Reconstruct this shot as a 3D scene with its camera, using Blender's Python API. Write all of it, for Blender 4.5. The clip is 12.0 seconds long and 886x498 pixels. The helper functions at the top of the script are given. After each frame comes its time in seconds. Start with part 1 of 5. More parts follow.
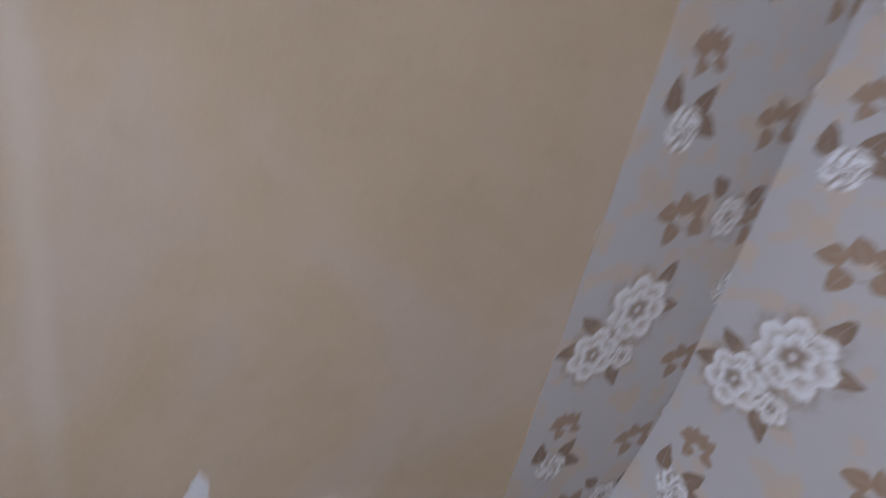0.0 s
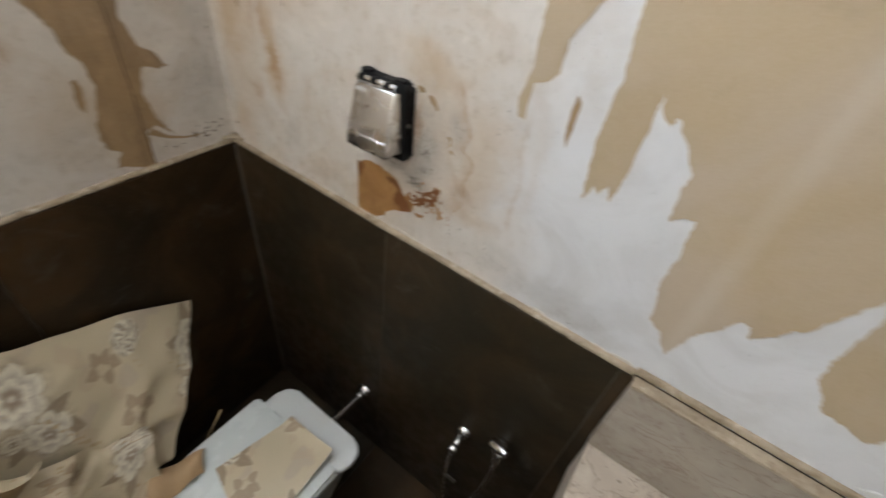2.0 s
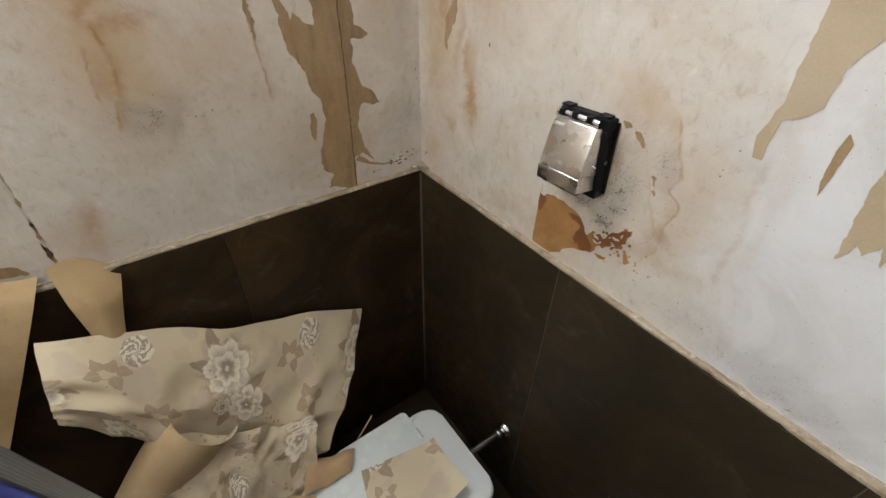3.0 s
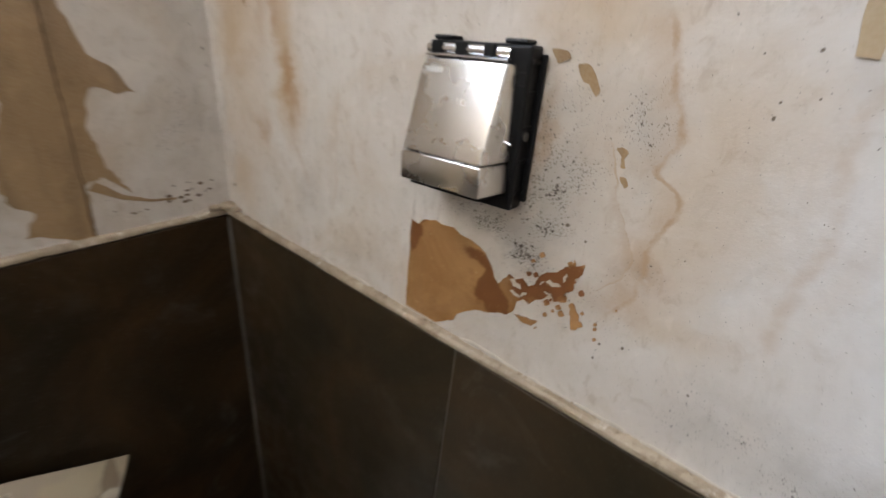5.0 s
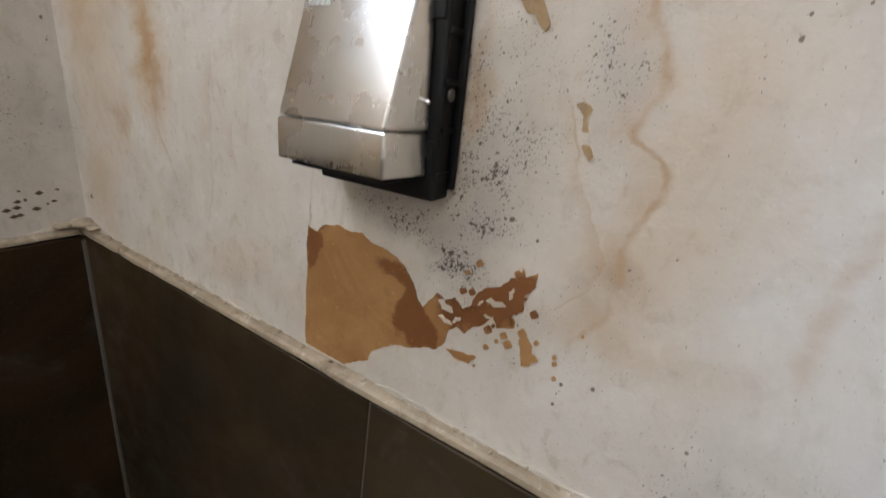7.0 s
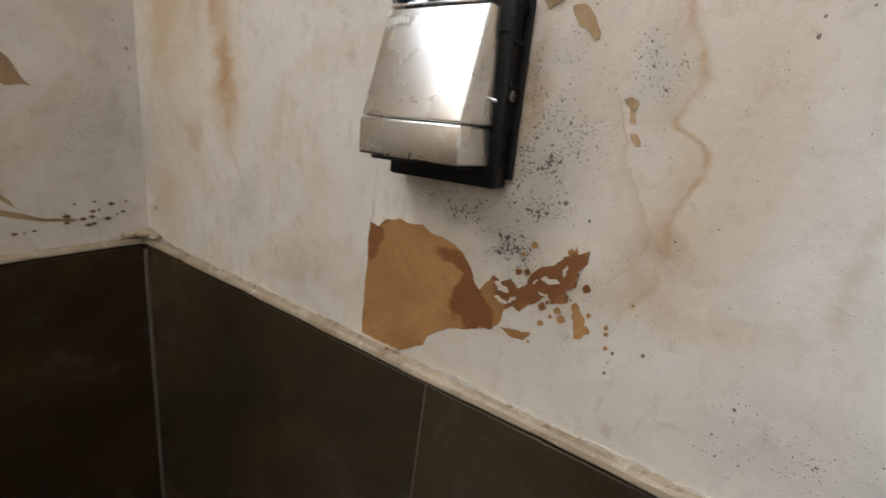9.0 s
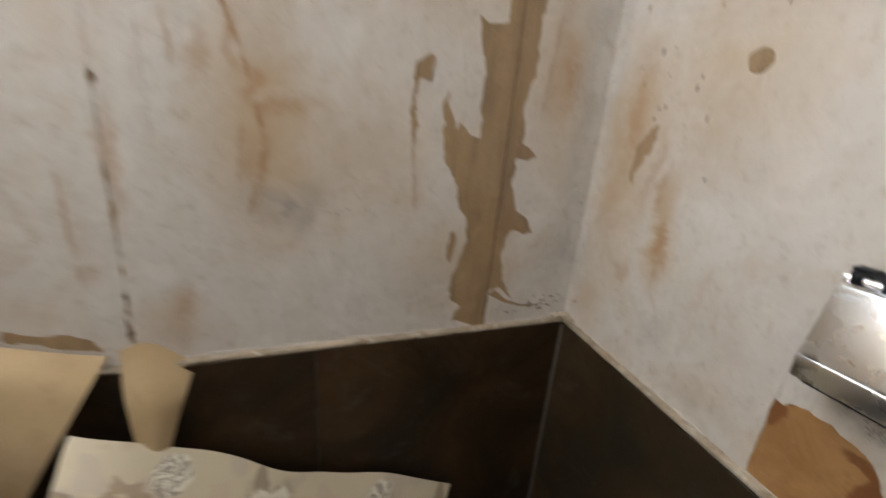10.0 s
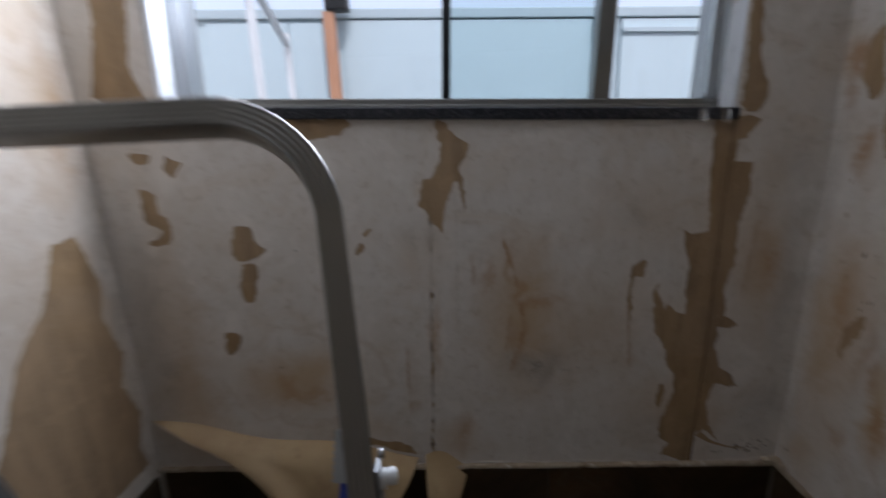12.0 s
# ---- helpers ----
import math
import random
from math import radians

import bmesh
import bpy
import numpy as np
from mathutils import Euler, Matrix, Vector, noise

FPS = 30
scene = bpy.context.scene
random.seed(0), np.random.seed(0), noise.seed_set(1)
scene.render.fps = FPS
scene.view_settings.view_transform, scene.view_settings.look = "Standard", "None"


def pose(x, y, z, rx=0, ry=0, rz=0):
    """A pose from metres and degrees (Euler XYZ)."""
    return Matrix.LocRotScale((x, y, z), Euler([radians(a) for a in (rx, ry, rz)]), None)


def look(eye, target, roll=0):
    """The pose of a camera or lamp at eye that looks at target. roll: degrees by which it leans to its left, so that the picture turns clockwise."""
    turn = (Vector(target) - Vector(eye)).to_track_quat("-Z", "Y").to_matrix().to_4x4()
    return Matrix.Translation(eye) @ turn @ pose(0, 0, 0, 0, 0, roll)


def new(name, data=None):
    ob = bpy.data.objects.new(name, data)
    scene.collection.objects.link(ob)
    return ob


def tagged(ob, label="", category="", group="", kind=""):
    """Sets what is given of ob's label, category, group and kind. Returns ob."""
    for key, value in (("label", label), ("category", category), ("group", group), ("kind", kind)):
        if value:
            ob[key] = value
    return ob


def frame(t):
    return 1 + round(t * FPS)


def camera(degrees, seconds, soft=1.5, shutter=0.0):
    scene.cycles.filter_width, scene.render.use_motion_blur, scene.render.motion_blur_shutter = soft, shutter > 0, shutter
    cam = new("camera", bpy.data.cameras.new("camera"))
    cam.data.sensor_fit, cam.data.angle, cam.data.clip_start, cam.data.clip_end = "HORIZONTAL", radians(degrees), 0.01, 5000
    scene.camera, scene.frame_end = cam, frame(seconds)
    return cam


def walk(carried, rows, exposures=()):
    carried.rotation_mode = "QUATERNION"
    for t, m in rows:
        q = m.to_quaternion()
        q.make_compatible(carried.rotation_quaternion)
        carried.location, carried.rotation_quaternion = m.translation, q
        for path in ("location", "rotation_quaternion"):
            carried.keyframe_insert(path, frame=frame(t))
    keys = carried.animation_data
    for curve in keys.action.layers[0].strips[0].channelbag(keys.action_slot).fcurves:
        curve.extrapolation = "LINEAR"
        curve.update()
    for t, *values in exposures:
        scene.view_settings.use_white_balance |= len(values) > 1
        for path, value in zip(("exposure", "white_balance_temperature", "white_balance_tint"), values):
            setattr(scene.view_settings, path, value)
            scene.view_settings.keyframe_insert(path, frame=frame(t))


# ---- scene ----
cam = camera(92.1, 12.0, 1.5, 0.5)
EXPOSURES = [(0.0, 1.16, 5500, 22), (0.5, 1.47, 5350, 19), (1.0, 1.58, 5600, 16), (1.5, 1.62, 5950, 12), (2.0, 1.68, 6300, 11), (2.5, 1.83, 6450, 11), (5.0, 1.82, 6250, 14), (5.5, 1.82, 6050, 13), (9.5, 1.75, 6400, 12), (10.5, 1.66, 6050, 12), (11.0, 1.08, 6150, 13), (11.5, 0.33, 6000, 13), (12.0, -0.37, 5800, 16)]
PATH = [
    (0, (1.445, -0.528, 2.12), (2.281, 1.171, 1.476), 13.2),
    (0.3, (1.426, -0.503, 1.997), (2.093, 1.14, 1.071), 16.2),
    (0.6, (1.388, -0.502, 1.953), (1.846, 1.113, 0.866), 16.0),
    (1, (1.304, -0.531, 1.907), (1.476, 1.095, 0.756), 15.1),
    (1.5, (1.194, -0.579, 1.894), (0.887, 0.941, 0.63), 13.6),
    (2, (1.123, -0.638, 1.884), (0.384, 0.671, 0.565), 9.4),
    (2.5, (1.076, -0.678, 1.881), (-0.067, 0.345, 0.598), 2.6),
    (2.7, (1.067, -0.687, 1.876), (-0.198, 0.238, 0.634), 1.0),
    (4.5, (0.925, -0.529, 1.693), (-0.307, 0.667, 0.669), 0.4),
    (5, (0.843, -0.4, 1.583), (-0.202, 1.054, 0.692), 6.5),
    (5.5, (0.814, -0.306, 1.543), (-0.137, 1.244, 0.71), 8.0),
    (6, (0.81, -0.28, 1.531), (-0.124, 1.293, 0.722), 7.9),
    (6.5, (0.811, -0.274, 1.529), (-0.099, 1.323, 0.74), 7.7),
    (7, (0.807, -0.289, 1.508), (-0.071, 1.363, 0.801), 8.4),
    (7.2, (0.8, -0.301, 1.481), (-0.053, 1.384, 0.821), 8.9),
    (9, (0.801, -0.355, 1.476), (-0.159, 1.305, 0.908), 7.7),
    (9.2, (0.786, -0.414, 1.505), (-0.388, 1.102, 0.935), 7.0),
    (9.5, (0.777, -0.502, 1.565), (-0.704, 0.686, 0.936), 8.0),
    (10, (0.819, -0.642, 1.744), (-0.945, -0.009, 1.048), 4.3),
    (10.5, (0.876, -0.746, 1.897), (-0.969, -0.331, 1.246), 0.6),
    (11, (0.923, -0.757, 1.948), (-0.957, -0.432, 1.348), -1.3),
    (11.2, (0.941, -0.759, 1.966), (-0.955, -0.469, 1.4), -1.9),
    (11.5, (0.964, -0.778, 2.002), (-0.946, -0.516, 1.471), -1.8),
    (11.6, (0.973, -0.814, 2.011), (-0.944, -0.532, 1.514), -1.7),
    (12, (1.032, -0.851, 2.103), (-0.908, -0.931, 1.623), -2.4),
]
walk(cam, [(t, look(eye, target, roll)) for t, eye, target, roll in PATH], EXPOSURES)

# ---- world and light ----
world = bpy.data.worlds.new("world")
scene.world = world
world.use_nodes = True
wn = world.node_tree.nodes
sky = wn.new("ShaderNodeTexSky")
sky.sky_type, sky.sun_disc = "NISHITA", False
sky.sun_elevation, sky.sun_rotation = radians(42), radians(70)
sky.air_density, sky.dust_density = 1.0, 3.0
haze = wn.new("ShaderNodeMix")
haze.data_type = "RGBA"
haze.inputs[0].default_value, haze.inputs[7].default_value = 0.5, (12.0, 12.6, 13.2, 1)
world.node_tree.links.new(sky.outputs[0], haze.inputs[6])
world.node_tree.links.new(haze.outputs[2], wn["Background"].inputs[0])
wn["Background"].inputs[1].default_value = 0.15
sun = new("sun", bpy.data.lights.new("sun", "SUN"))
sun.data.energy, sun.data.angle, sun.data.color = 2.4, radians(6), (1.0, 0.96, 0.9)
sun.matrix_world = look((0, 0, 6), (-2.0, -0.7, 4.1))
for y in (-1.30, -1.02, -0.74, -0.46):
    glow = new("window_daylight", bpy.data.lights.new("window_daylight", "AREA"))
    glow.data.shape, glow.data.size, glow.data.size_y = "RECTANGLE", 0.25, 0.12
    glow.data.energy, glow.data.color = 3.6, (0.88, 0.94, 1.0)
    glow.matrix_world = look((-0.035, y, 2.545), (0.965, y - 0.73, 2.48))

from mathutils.geometry import tessellate_polygon

# ---- node helpers ----


class Nodes:
    def __init__(self, name, rough=0.6, tree=None):
        if tree:
            self.t = tree
            return
        self.mat = bpy.data.materials.new(name)
        self.mat.use_nodes = True
        self.t = self.mat.node_tree
        self.b = self.t.nodes["Principled BSDF"]
        self.b.inputs["Roughness"].default_value = rough

    def put(self, socket, v):
        if isinstance(v, bpy.types.NodeSocket):
            self.t.links.new(v, socket)
        elif v is not None:
            socket.default_value = v

    def m(self, op, a, b=None, c=None, clamp=False):
        n = self.t.nodes.new("ShaderNodeMath")
        n.operation, n.use_clamp = op, clamp
        for i, v in enumerate((a, b, c)):
            self.put(n.inputs[i], v)
        return n.outputs[0]

    def add(self, *v):
        r = v[0]
        for w in v[1:]:
            r = self.m("ADD", r, w)
        return r

    def top(self, *v):
        r = v[0]
        for w in v[1:]:
            r = self.m("MAXIMUM", r, w)
        return r

    def mul(self, *v):
        r = v[0]
        for w in v[1:]:
            r = self.m("MULTIPLY", r, w)
        return r

    def step(self, v, lo, hi, a=0.0, b=1.0):
        n = self.t.nodes.new("ShaderNodeMapRange")
        n.interpolation_type = "SMOOTHSTEP"
        for i, w in enumerate((v, lo, hi, a, b)):
            self.put(n.inputs[i], w)
        return n.outputs[0]

    def mix(self, f, a, b, how="MIX"):
        n = self.t.nodes.new("ShaderNodeMix")
        n.data_type, n.blend_type = "RGBA", how
        self.put(n.inputs[0], f)
        for i, v in ((6, a), (7, b)):
            self.put(n.inputs[i], (*v, 1) if isinstance(v, tuple) else v)
        return n.outputs[2]

    def coords(self, out="Object"):
        n = self.t.nodes.new("ShaderNodeTexCoord")
        return n.outputs[out]

    def split(self, v):
        n = self.t.nodes.new("ShaderNodeSeparateXYZ")
        self.put(n.inputs[0], v)
        return n.outputs

    def join(self, x, y, z=0.0):
        n = self.t.nodes.new("ShaderNodeCombineXYZ")
        for i, v in enumerate((x, y, z)):
            self.put(n.inputs[i], v)
        return n.outputs[0]

    def noise(self, v, scale, detail=4.0, rough=0.55, dist=0.0):
        n = self.t.nodes.new("ShaderNodeTexNoise")
        self.put(n.inputs["Vector"], v)
        n.inputs["Scale"].default_value, n.inputs["Detail"].default_value = scale, detail
        n.inputs["Roughness"].default_value, n.inputs["Distortion"].default_value = rough, dist
        return n.outputs[0]

    def use(self, g, *v):
        n = self.t.nodes.new("ShaderNodeGroup")
        n.node_tree = g
        for i, w in enumerate(v):
            self.put(n.inputs[i], w)
        return n.outputs[0]

    def island(self):
        n = self.t.nodes.new("ShaderNodeObjectInfo")
        return n.outputs["Random"]

    def bump(self, h, strength, depth=0.002):
        n = self.t.nodes.new("ShaderNodeBump")
        n.inputs["Strength"].default_value, n.inputs["Distance"].default_value = strength, depth
        self.put(n.inputs["Height"], h)
        self.put(self.b.inputs["Normal"], n.outputs[0])

    def base(self, c):
        self.put(self.b.inputs["Base Color"], (*c, 1) if isinstance(c, tuple) else c)


def group_of(name, ins, build):
    """A small node group: ins are its float inputs; build(nodes, sockets) gives the one output."""
    g = bpy.data.node_groups.new(name, "ShaderNodeTree")
    for k in ins:
        g.interface.new_socket(name=k, in_out="INPUT", socket_type="NodeSocketFloat")
    g.interface.new_socket(name="out", in_out="OUTPUT", socket_type="NodeSocketFloat")
    w = Nodes("", 0.5, g)
    i, o = g.nodes.new("NodeGroupInput"), g.nodes.new("NodeGroupOutput")
    g.links.new(build(w, i.outputs), o.inputs[0])
    return g


def leaf_build(w, i):
    x, y = w.m("SUBTRACT", i[0], i[2]), w.m("SUBTRACT", i[1], i[3])
    ca, sa = w.m("COSINE", i[4]), w.m("SINE", i[4])
    p = w.m("DIVIDE", w.add(w.mul(x, ca), w.mul(y, sa)), i[5])
    q = w.m("DIVIDE", w.m("SUBTRACT", w.mul(y, ca), w.mul(x, sa)), i[6])
    q = w.m("DIVIDE", q, w.add(1.0, w.mul(p, -0.55)))
    d = w.add(w.mul(p, p), w.mul(q, q))
    vein = w.step(w.m("ABSOLUTE", q), 0.12, 0.03, 1.0, 0.72)
    return w.m("MAXIMUM", w.mul(w.step(d, 1.08, 0.88), vein), i[7])


def blob_build(w, i):
    x, y = w.m("DIVIDE", w.m("SUBTRACT", i[0], i[2]), i[4]), w.m("DIVIDE", w.m("SUBTRACT", i[1], i[3]), i[5])
    d = w.m("SQRT", w.add(w.mul(x, x), w.mul(y, y)))
    return w.m("ADD", w.mul(w.step(d, 1.25, 0.1), i[6]), i[7])


LEAF = group_of("leaf_mask", ("u", "v", "cu", "cv", "turn", "length", "width", "before"), leaf_build)
BLOB = group_of("blob_mask", ("u", "v", "cu", "cv", "ru", "rv", "amount", "before"), blob_build)


def simple(name, colour, rough=0.5, metal=0.0, vary=0.12, scale=30.0, bump=0.1):
    n = Nodes(name, rough)
    p = n.coords()
    f = n.noise(p, scale)
    g = n.noise(p, scale * 0.13, 3)
    dark = tuple(c * (1 - 2 * vary) for c in colour)
    n.base(n.mix(n.add(n.mul(f, 0.6), n.mul(g, 0.5)), dark, tuple(min(1, c * (1 + vary)) for c in colour)))
    n.b.inputs["Metallic"].default_value = metal
    n.put(n.b.inputs["Roughness"], n.step(f, 0.2, 0.8, max(0.03, rough - 0.08), rough + 0.08))
    if bump:
        n.bump(f, bump, 0.001)
    return n.mat


def plaster(name, axis, beige, rust_and_shade, grey, tide, seams_and_shade, dots, waves=(), white=(0.69, 0.635, 0.575), fresh=None, run=(0.45, 0.31, 0.19)):
    """Bare wall after stripping. Stains and painted shade are (u, v, half width, half height, strength), u along the
    wall and v the height.
    """
    n = Nodes(name, 0.78)
    s = n.split(n.coords())
    u = s[0] if axis == "x" else n.mul(s[1], -1.0)
    v = s[2]
    flat = n.join(u, v)
    big = n.noise(flat, 3.0, 4, 0.6)
    mid = n.noise(flat, 9.0, 5, 0.6, 0.6)
    fine = n.noise(flat, 60.0, 4, 0.6)
    grain = n.noise(flat, 380.0, 2, 0.5)
    wob_u = n.add(n.mul(n.add(mid, -0.5), 0.11), n.mul(n.add(fine, -0.5), 0.02))
    other = n.noise(n.join(n.add(u, 7.3), n.add(v, 3.1)), 9.0, 5, 0.6, 0.6)
    wob_v = n.add(n.mul(n.add(other, -0.5), 0.13), n.mul(n.add(fine, -0.5), 0.02))
    uu, vv = n.add(u, wob_u), n.add(v, wob_v)

    def far(c, a=None, b=None):
        x = n.m("DIVIDE", n.add(uu if a is None else a, -c[0]), c[2])
        y = n.m("DIVIDE", n.add(vv if b is None else b, -c[1]), c[3])
        return n.m("SQRT", n.add(n.mul(x, x), n.mul(y, y)))

    def blobs(cs):
        r = 0.0
        for c in cs:
            r = n.use(BLOB, uu, vv, *c, r)
        return r

    col = n.mix(n.step(big, 0.3, 0.75), white, tuple(w * f for w, f in zip(white, (0.93, 0.92, 0.90))))
    col = n.mix(n.step(mid, 0.42, 0.75, 0.0, 0.42), col, (0.56, 0.49, 0.41))
    patchy = n.noise(n.join(n.add(u, 2.2), v), 5.0, 6, 0.65, 1.2)
    col = n.mix(n.step(patchy, 0.50, 0.66, 0.0, 0.40), col, (0.58, 0.48, 0.37))
    col = n.mix(n.step(patchy, 0.46, 0.34, 0.0, 0.45), col, tuple(min(1.0, w * 1.12) for w in white))
    smear = n.noise(n.join(n.mul(u, 3.0), v), 22.0, 5, 0.65, 0.8)
    col = n.mix(n.step(smear, 0.54, 0.72, 0.0, 0.28), col, (0.42, 0.37, 0.31))
    dirt = n.noise(n.join(n.add(u, 4.4), n.mul(v, 0.8)), 48.0, 6, 0.7, 0.6)
    col = n.mix(n.mul(n.step(dirt, 0.52, 0.68, 0.0, 0.52), n.step(patchy, 0.36, 0.62, 0.35, 1.0)), col, (0.43, 0.345, 0.255))
    col = n.mix(n.step(dirt, 0.42, 0.30, 0.0, 0.45), col, tuple(min(1.0, w * 1.14) for w in white))
    streak = n.noise(n.join(n.mul(u, 14.0), n.mul(v, 1.2)), 1.0, 4, 0.6)
    col = n.mix(n.step(streak, 0.5, 0.8, 0.0, 0.26), col, (0.56, 0.47, 0.36))
    if fresh:
        clean = n.step(n.add(u, n.mul(n.add(big, -0.5), 0.35), n.mul(n.add(mid, -0.5), 0.15)), fresh[0], fresh[1], 0.0, 0.88)
        col = n.mix(clean, col, n.mix(n.step(patchy, 0.4, 0.65), (0.745, 0.75, 0.765), (0.66, 0.66, 0.665)))
    col = n.mix(n.m("MINIMUM", n.mul(blobs(beige), n.step(mid, 0.25, 0.7, 0.6, 1.35)), 0.9), col, (0.52, 0.38, 0.235))
    col = n.mix(n.m("MINIMUM", n.mul(blobs(rust_and_shade), n.step(fine, 0.2, 0.7, 0.7, 1.3)), 0.92), col, (0.42, 0.25, 0.12))
    g = blobs(grey)
    col = n.mix(n.m("MINIMUM", n.mul(g, n.step(mid, 0.3, 0.7, 0.3, 0.8)), 0.7), col, (0.40, 0.37, 0.33))
    # mould specks, only where the grey marks are, in loose clusters
    cluster = n.noise(n.join(n.add(u, 1.7), v), 26.0, 4, 0.65)
    for sc, lo, thick in ((620.0, 0.69, 0.8), (330.0, 0.70, 0.85), (170.0, 0.735, 0.8)):
        sp = n.noise(n.join(u, n.mul(v, 0.75), sc), sc, 2, 0.55)
        crowd = n.mul(n.m("MINIMUM", g, 1.1), n.step(cluster, 0.36, 0.62, 0.15, 1.0))
        lim = n.add(lo + 0.02, n.mul(crowd, -0.150))
        col = n.mix(n.mul(n.step(n.m("SUBTRACT", sp, lim), 0.0, 0.035), thick), col, (0.060, 0.044, 0.030))
    for c in tide:
        d = far(c)
        edge = n.m("ABSOLUTE", n.add(d, -1.0))
        f = n.mul(n.step(edge, 0.10, 0.0), n.step(big, 0.35, 0.55), c[4])
        inner = n.mul(n.step(d, 1.0, 0.6), c[4] * 0.18)
        col = n.mix(n.top(f, inner), col, (0.47, 0.35, 0.24))
    for pts, half, wash, amount in waves:
        # a water line: pairs of height and place along the wall, half width, width of the wash behind it, strength
        v0, v1 = pts[0][0], pts[-1][0]
        ramp = n.t.nodes.new("ShaderNodeValToRGB")
        ramp.color_ramp.interpolation = "B_SPLINE"
        while len(ramp.color_ramp.elements) < len(pts):
            ramp.color_ramp.elements.new(0.5)
        for e, k in zip(ramp.color_ramp.elements, range(len(pts))):
            e.position = k / (len(pts) - 1)
        for e, (pv, pu) in zip(ramp.color_ramp.elements, pts):
            e.position = (pv - v0) / (v1 - v0)
            e.color = (pu, pu, pu, 1)
        n.put(ramp.inputs[0], n.m("DIVIDE", n.add(v, -v0), v1 - v0))
        line = n.add(n.split(ramp.outputs[0])[0], n.mul(n.add(fine, -0.5), 0.012), n.mul(n.add(mid, -0.5), 0.014))
        gap = n.m("SUBTRACT", line, u)
        sharp = n.mul(n.step(n.m("ABSOLUTE", gap), half, 0.0), n.step(cluster, 0.36, 0.58, 0.40, 1.0))
        behind = n.mul(n.step(gap, wash, 0.0), n.m("GREATER_THAN", gap, 0.0), n.step(patchy, 0.35, 0.6, 0.12, 0.5))
        ends = n.mul(n.step(v, v0, v0 + 0.03), n.step(v, v1, v1 - 0.03))
        col = n.mix(n.mul(n.top(sharp, behind), ends, amount), col, run)
    crack = 0.0
    for c in seams_and_shade:
        # u at the bottom, u at the top, bottom, top, half width, strength
        line = n.add(c[0], n.mul(n.m("DIVIDE", n.add(v, -c[2]), c[3] - c[2]), c[1] - c[0]), n.mul(n.add(fine, -0.5), 0.010))
        f = n.step(n.m("ABSOLUTE", n.m("SUBTRACT", u, line)), c[4], c[4] * 0.35)
        inside = n.mul(n.m("GREATER_THAN", v, c[2]), n.m("LESS_THAN", v, c[3]))
        brk = n.step(n.noise(n.join(n.mul(u, 8.0), v), 16.0, 3, 0.7), 0.42, 0.62)
        f = n.mul(f, inside, n.top(brk, 0.18))
        crack = n.m("MAXIMUM", crack, f)
        col = n.mix(n.mul(f, c[5]), col, (0.20, 0.14, 0.085))
    du, dv, spots = n.add(u, n.mul(n.add(fine, -0.5), 0.008)), n.add(v, n.mul(n.add(mid, -0.5), 0.01)), 0.0
    for c in dots:
        spots = n.use(BLOB, du, dv, c[0], c[1], c[2] * 0.38, c[2] * 0.48, 1.0, spots)
    col = n.mix(n.step(spots, 0.15, 0.6, 0.0, 0.88), col, (0.11, 0.075, 0.045))
    n.base(col)
    n.bump(n.add(n.mul(mid, 0.7), n.mul(fine, 0.35), n.mul(grain, 0.12), n.mul(crack, -0.8)), 0.35, 0.004)
    return n.mat


def paper_tan(name, colour, dark, amount=1.0, crease=None):
    n = Nodes(name, 0.72)
    p = n.coords()
    a, b = n.noise(p, 3.2, 5, 0.6), n.noise(p, 21.0, 4, 0.6)
    fib = n.noise(p, 420.0, 2, 0.5)
    col = n.mix(n.step(a, 0.35, 0.72, 0.0, 0.75 * amount), colour, dark)
    col = n.mix(n.step(b, 0.55, 0.8, 0.0, 0.30 * amount), col, tuple(c * 0.62 for c in dark))
    if amount == 0.9:
        q = n.split(p)
        run = n.noise(n.join(n.mul(n.add(q[0], q[1]), 1.0), 0.0, n.mul(q[2], 0.16)), 30.0, 4, 0.6, 0.4)
        col = n.mix(n.step(run, 0.42, 0.68, 0.0, 0.55 * amount), col, tuple(c * 0.60 for c in dark))
        col = n.mix(n.step(b, 0.45, 0.30, 0.0, 0.35), col, tuple(min(1.0, c * 1.25) for c in colour))
    wash = n.noise(p, 2.1, 5, 0.6, 0.5)
    col = n.mix(n.step(wash, 0.42, 0.60, 0.0, 0.40 if crease else 0.08), col, (0.53, 0.45, 0.385))
    if crease:
        near = n.m("ABSOLUTE", n.add(n.split(p)[0], -crease, n.mul(n.add(a, -0.5), 0.03)))
        col = n.mix(n.mul(n.step(near, 0.024, 0.002), n.step(wash, 0.3, 0.6, 0.12, 0.42)), col, (0.60, 0.52, 0.42))
    col = n.mix(n.step(fib, 0.3, 0.8, 0.0, 0.10), col, (0.75, 0.66, 0.52))
    n.base(col)
    n.bump(n.add(n.mul(b, 0.5), n.mul(fib, 0.3)), 0.22, 0.002)
    return n.mat


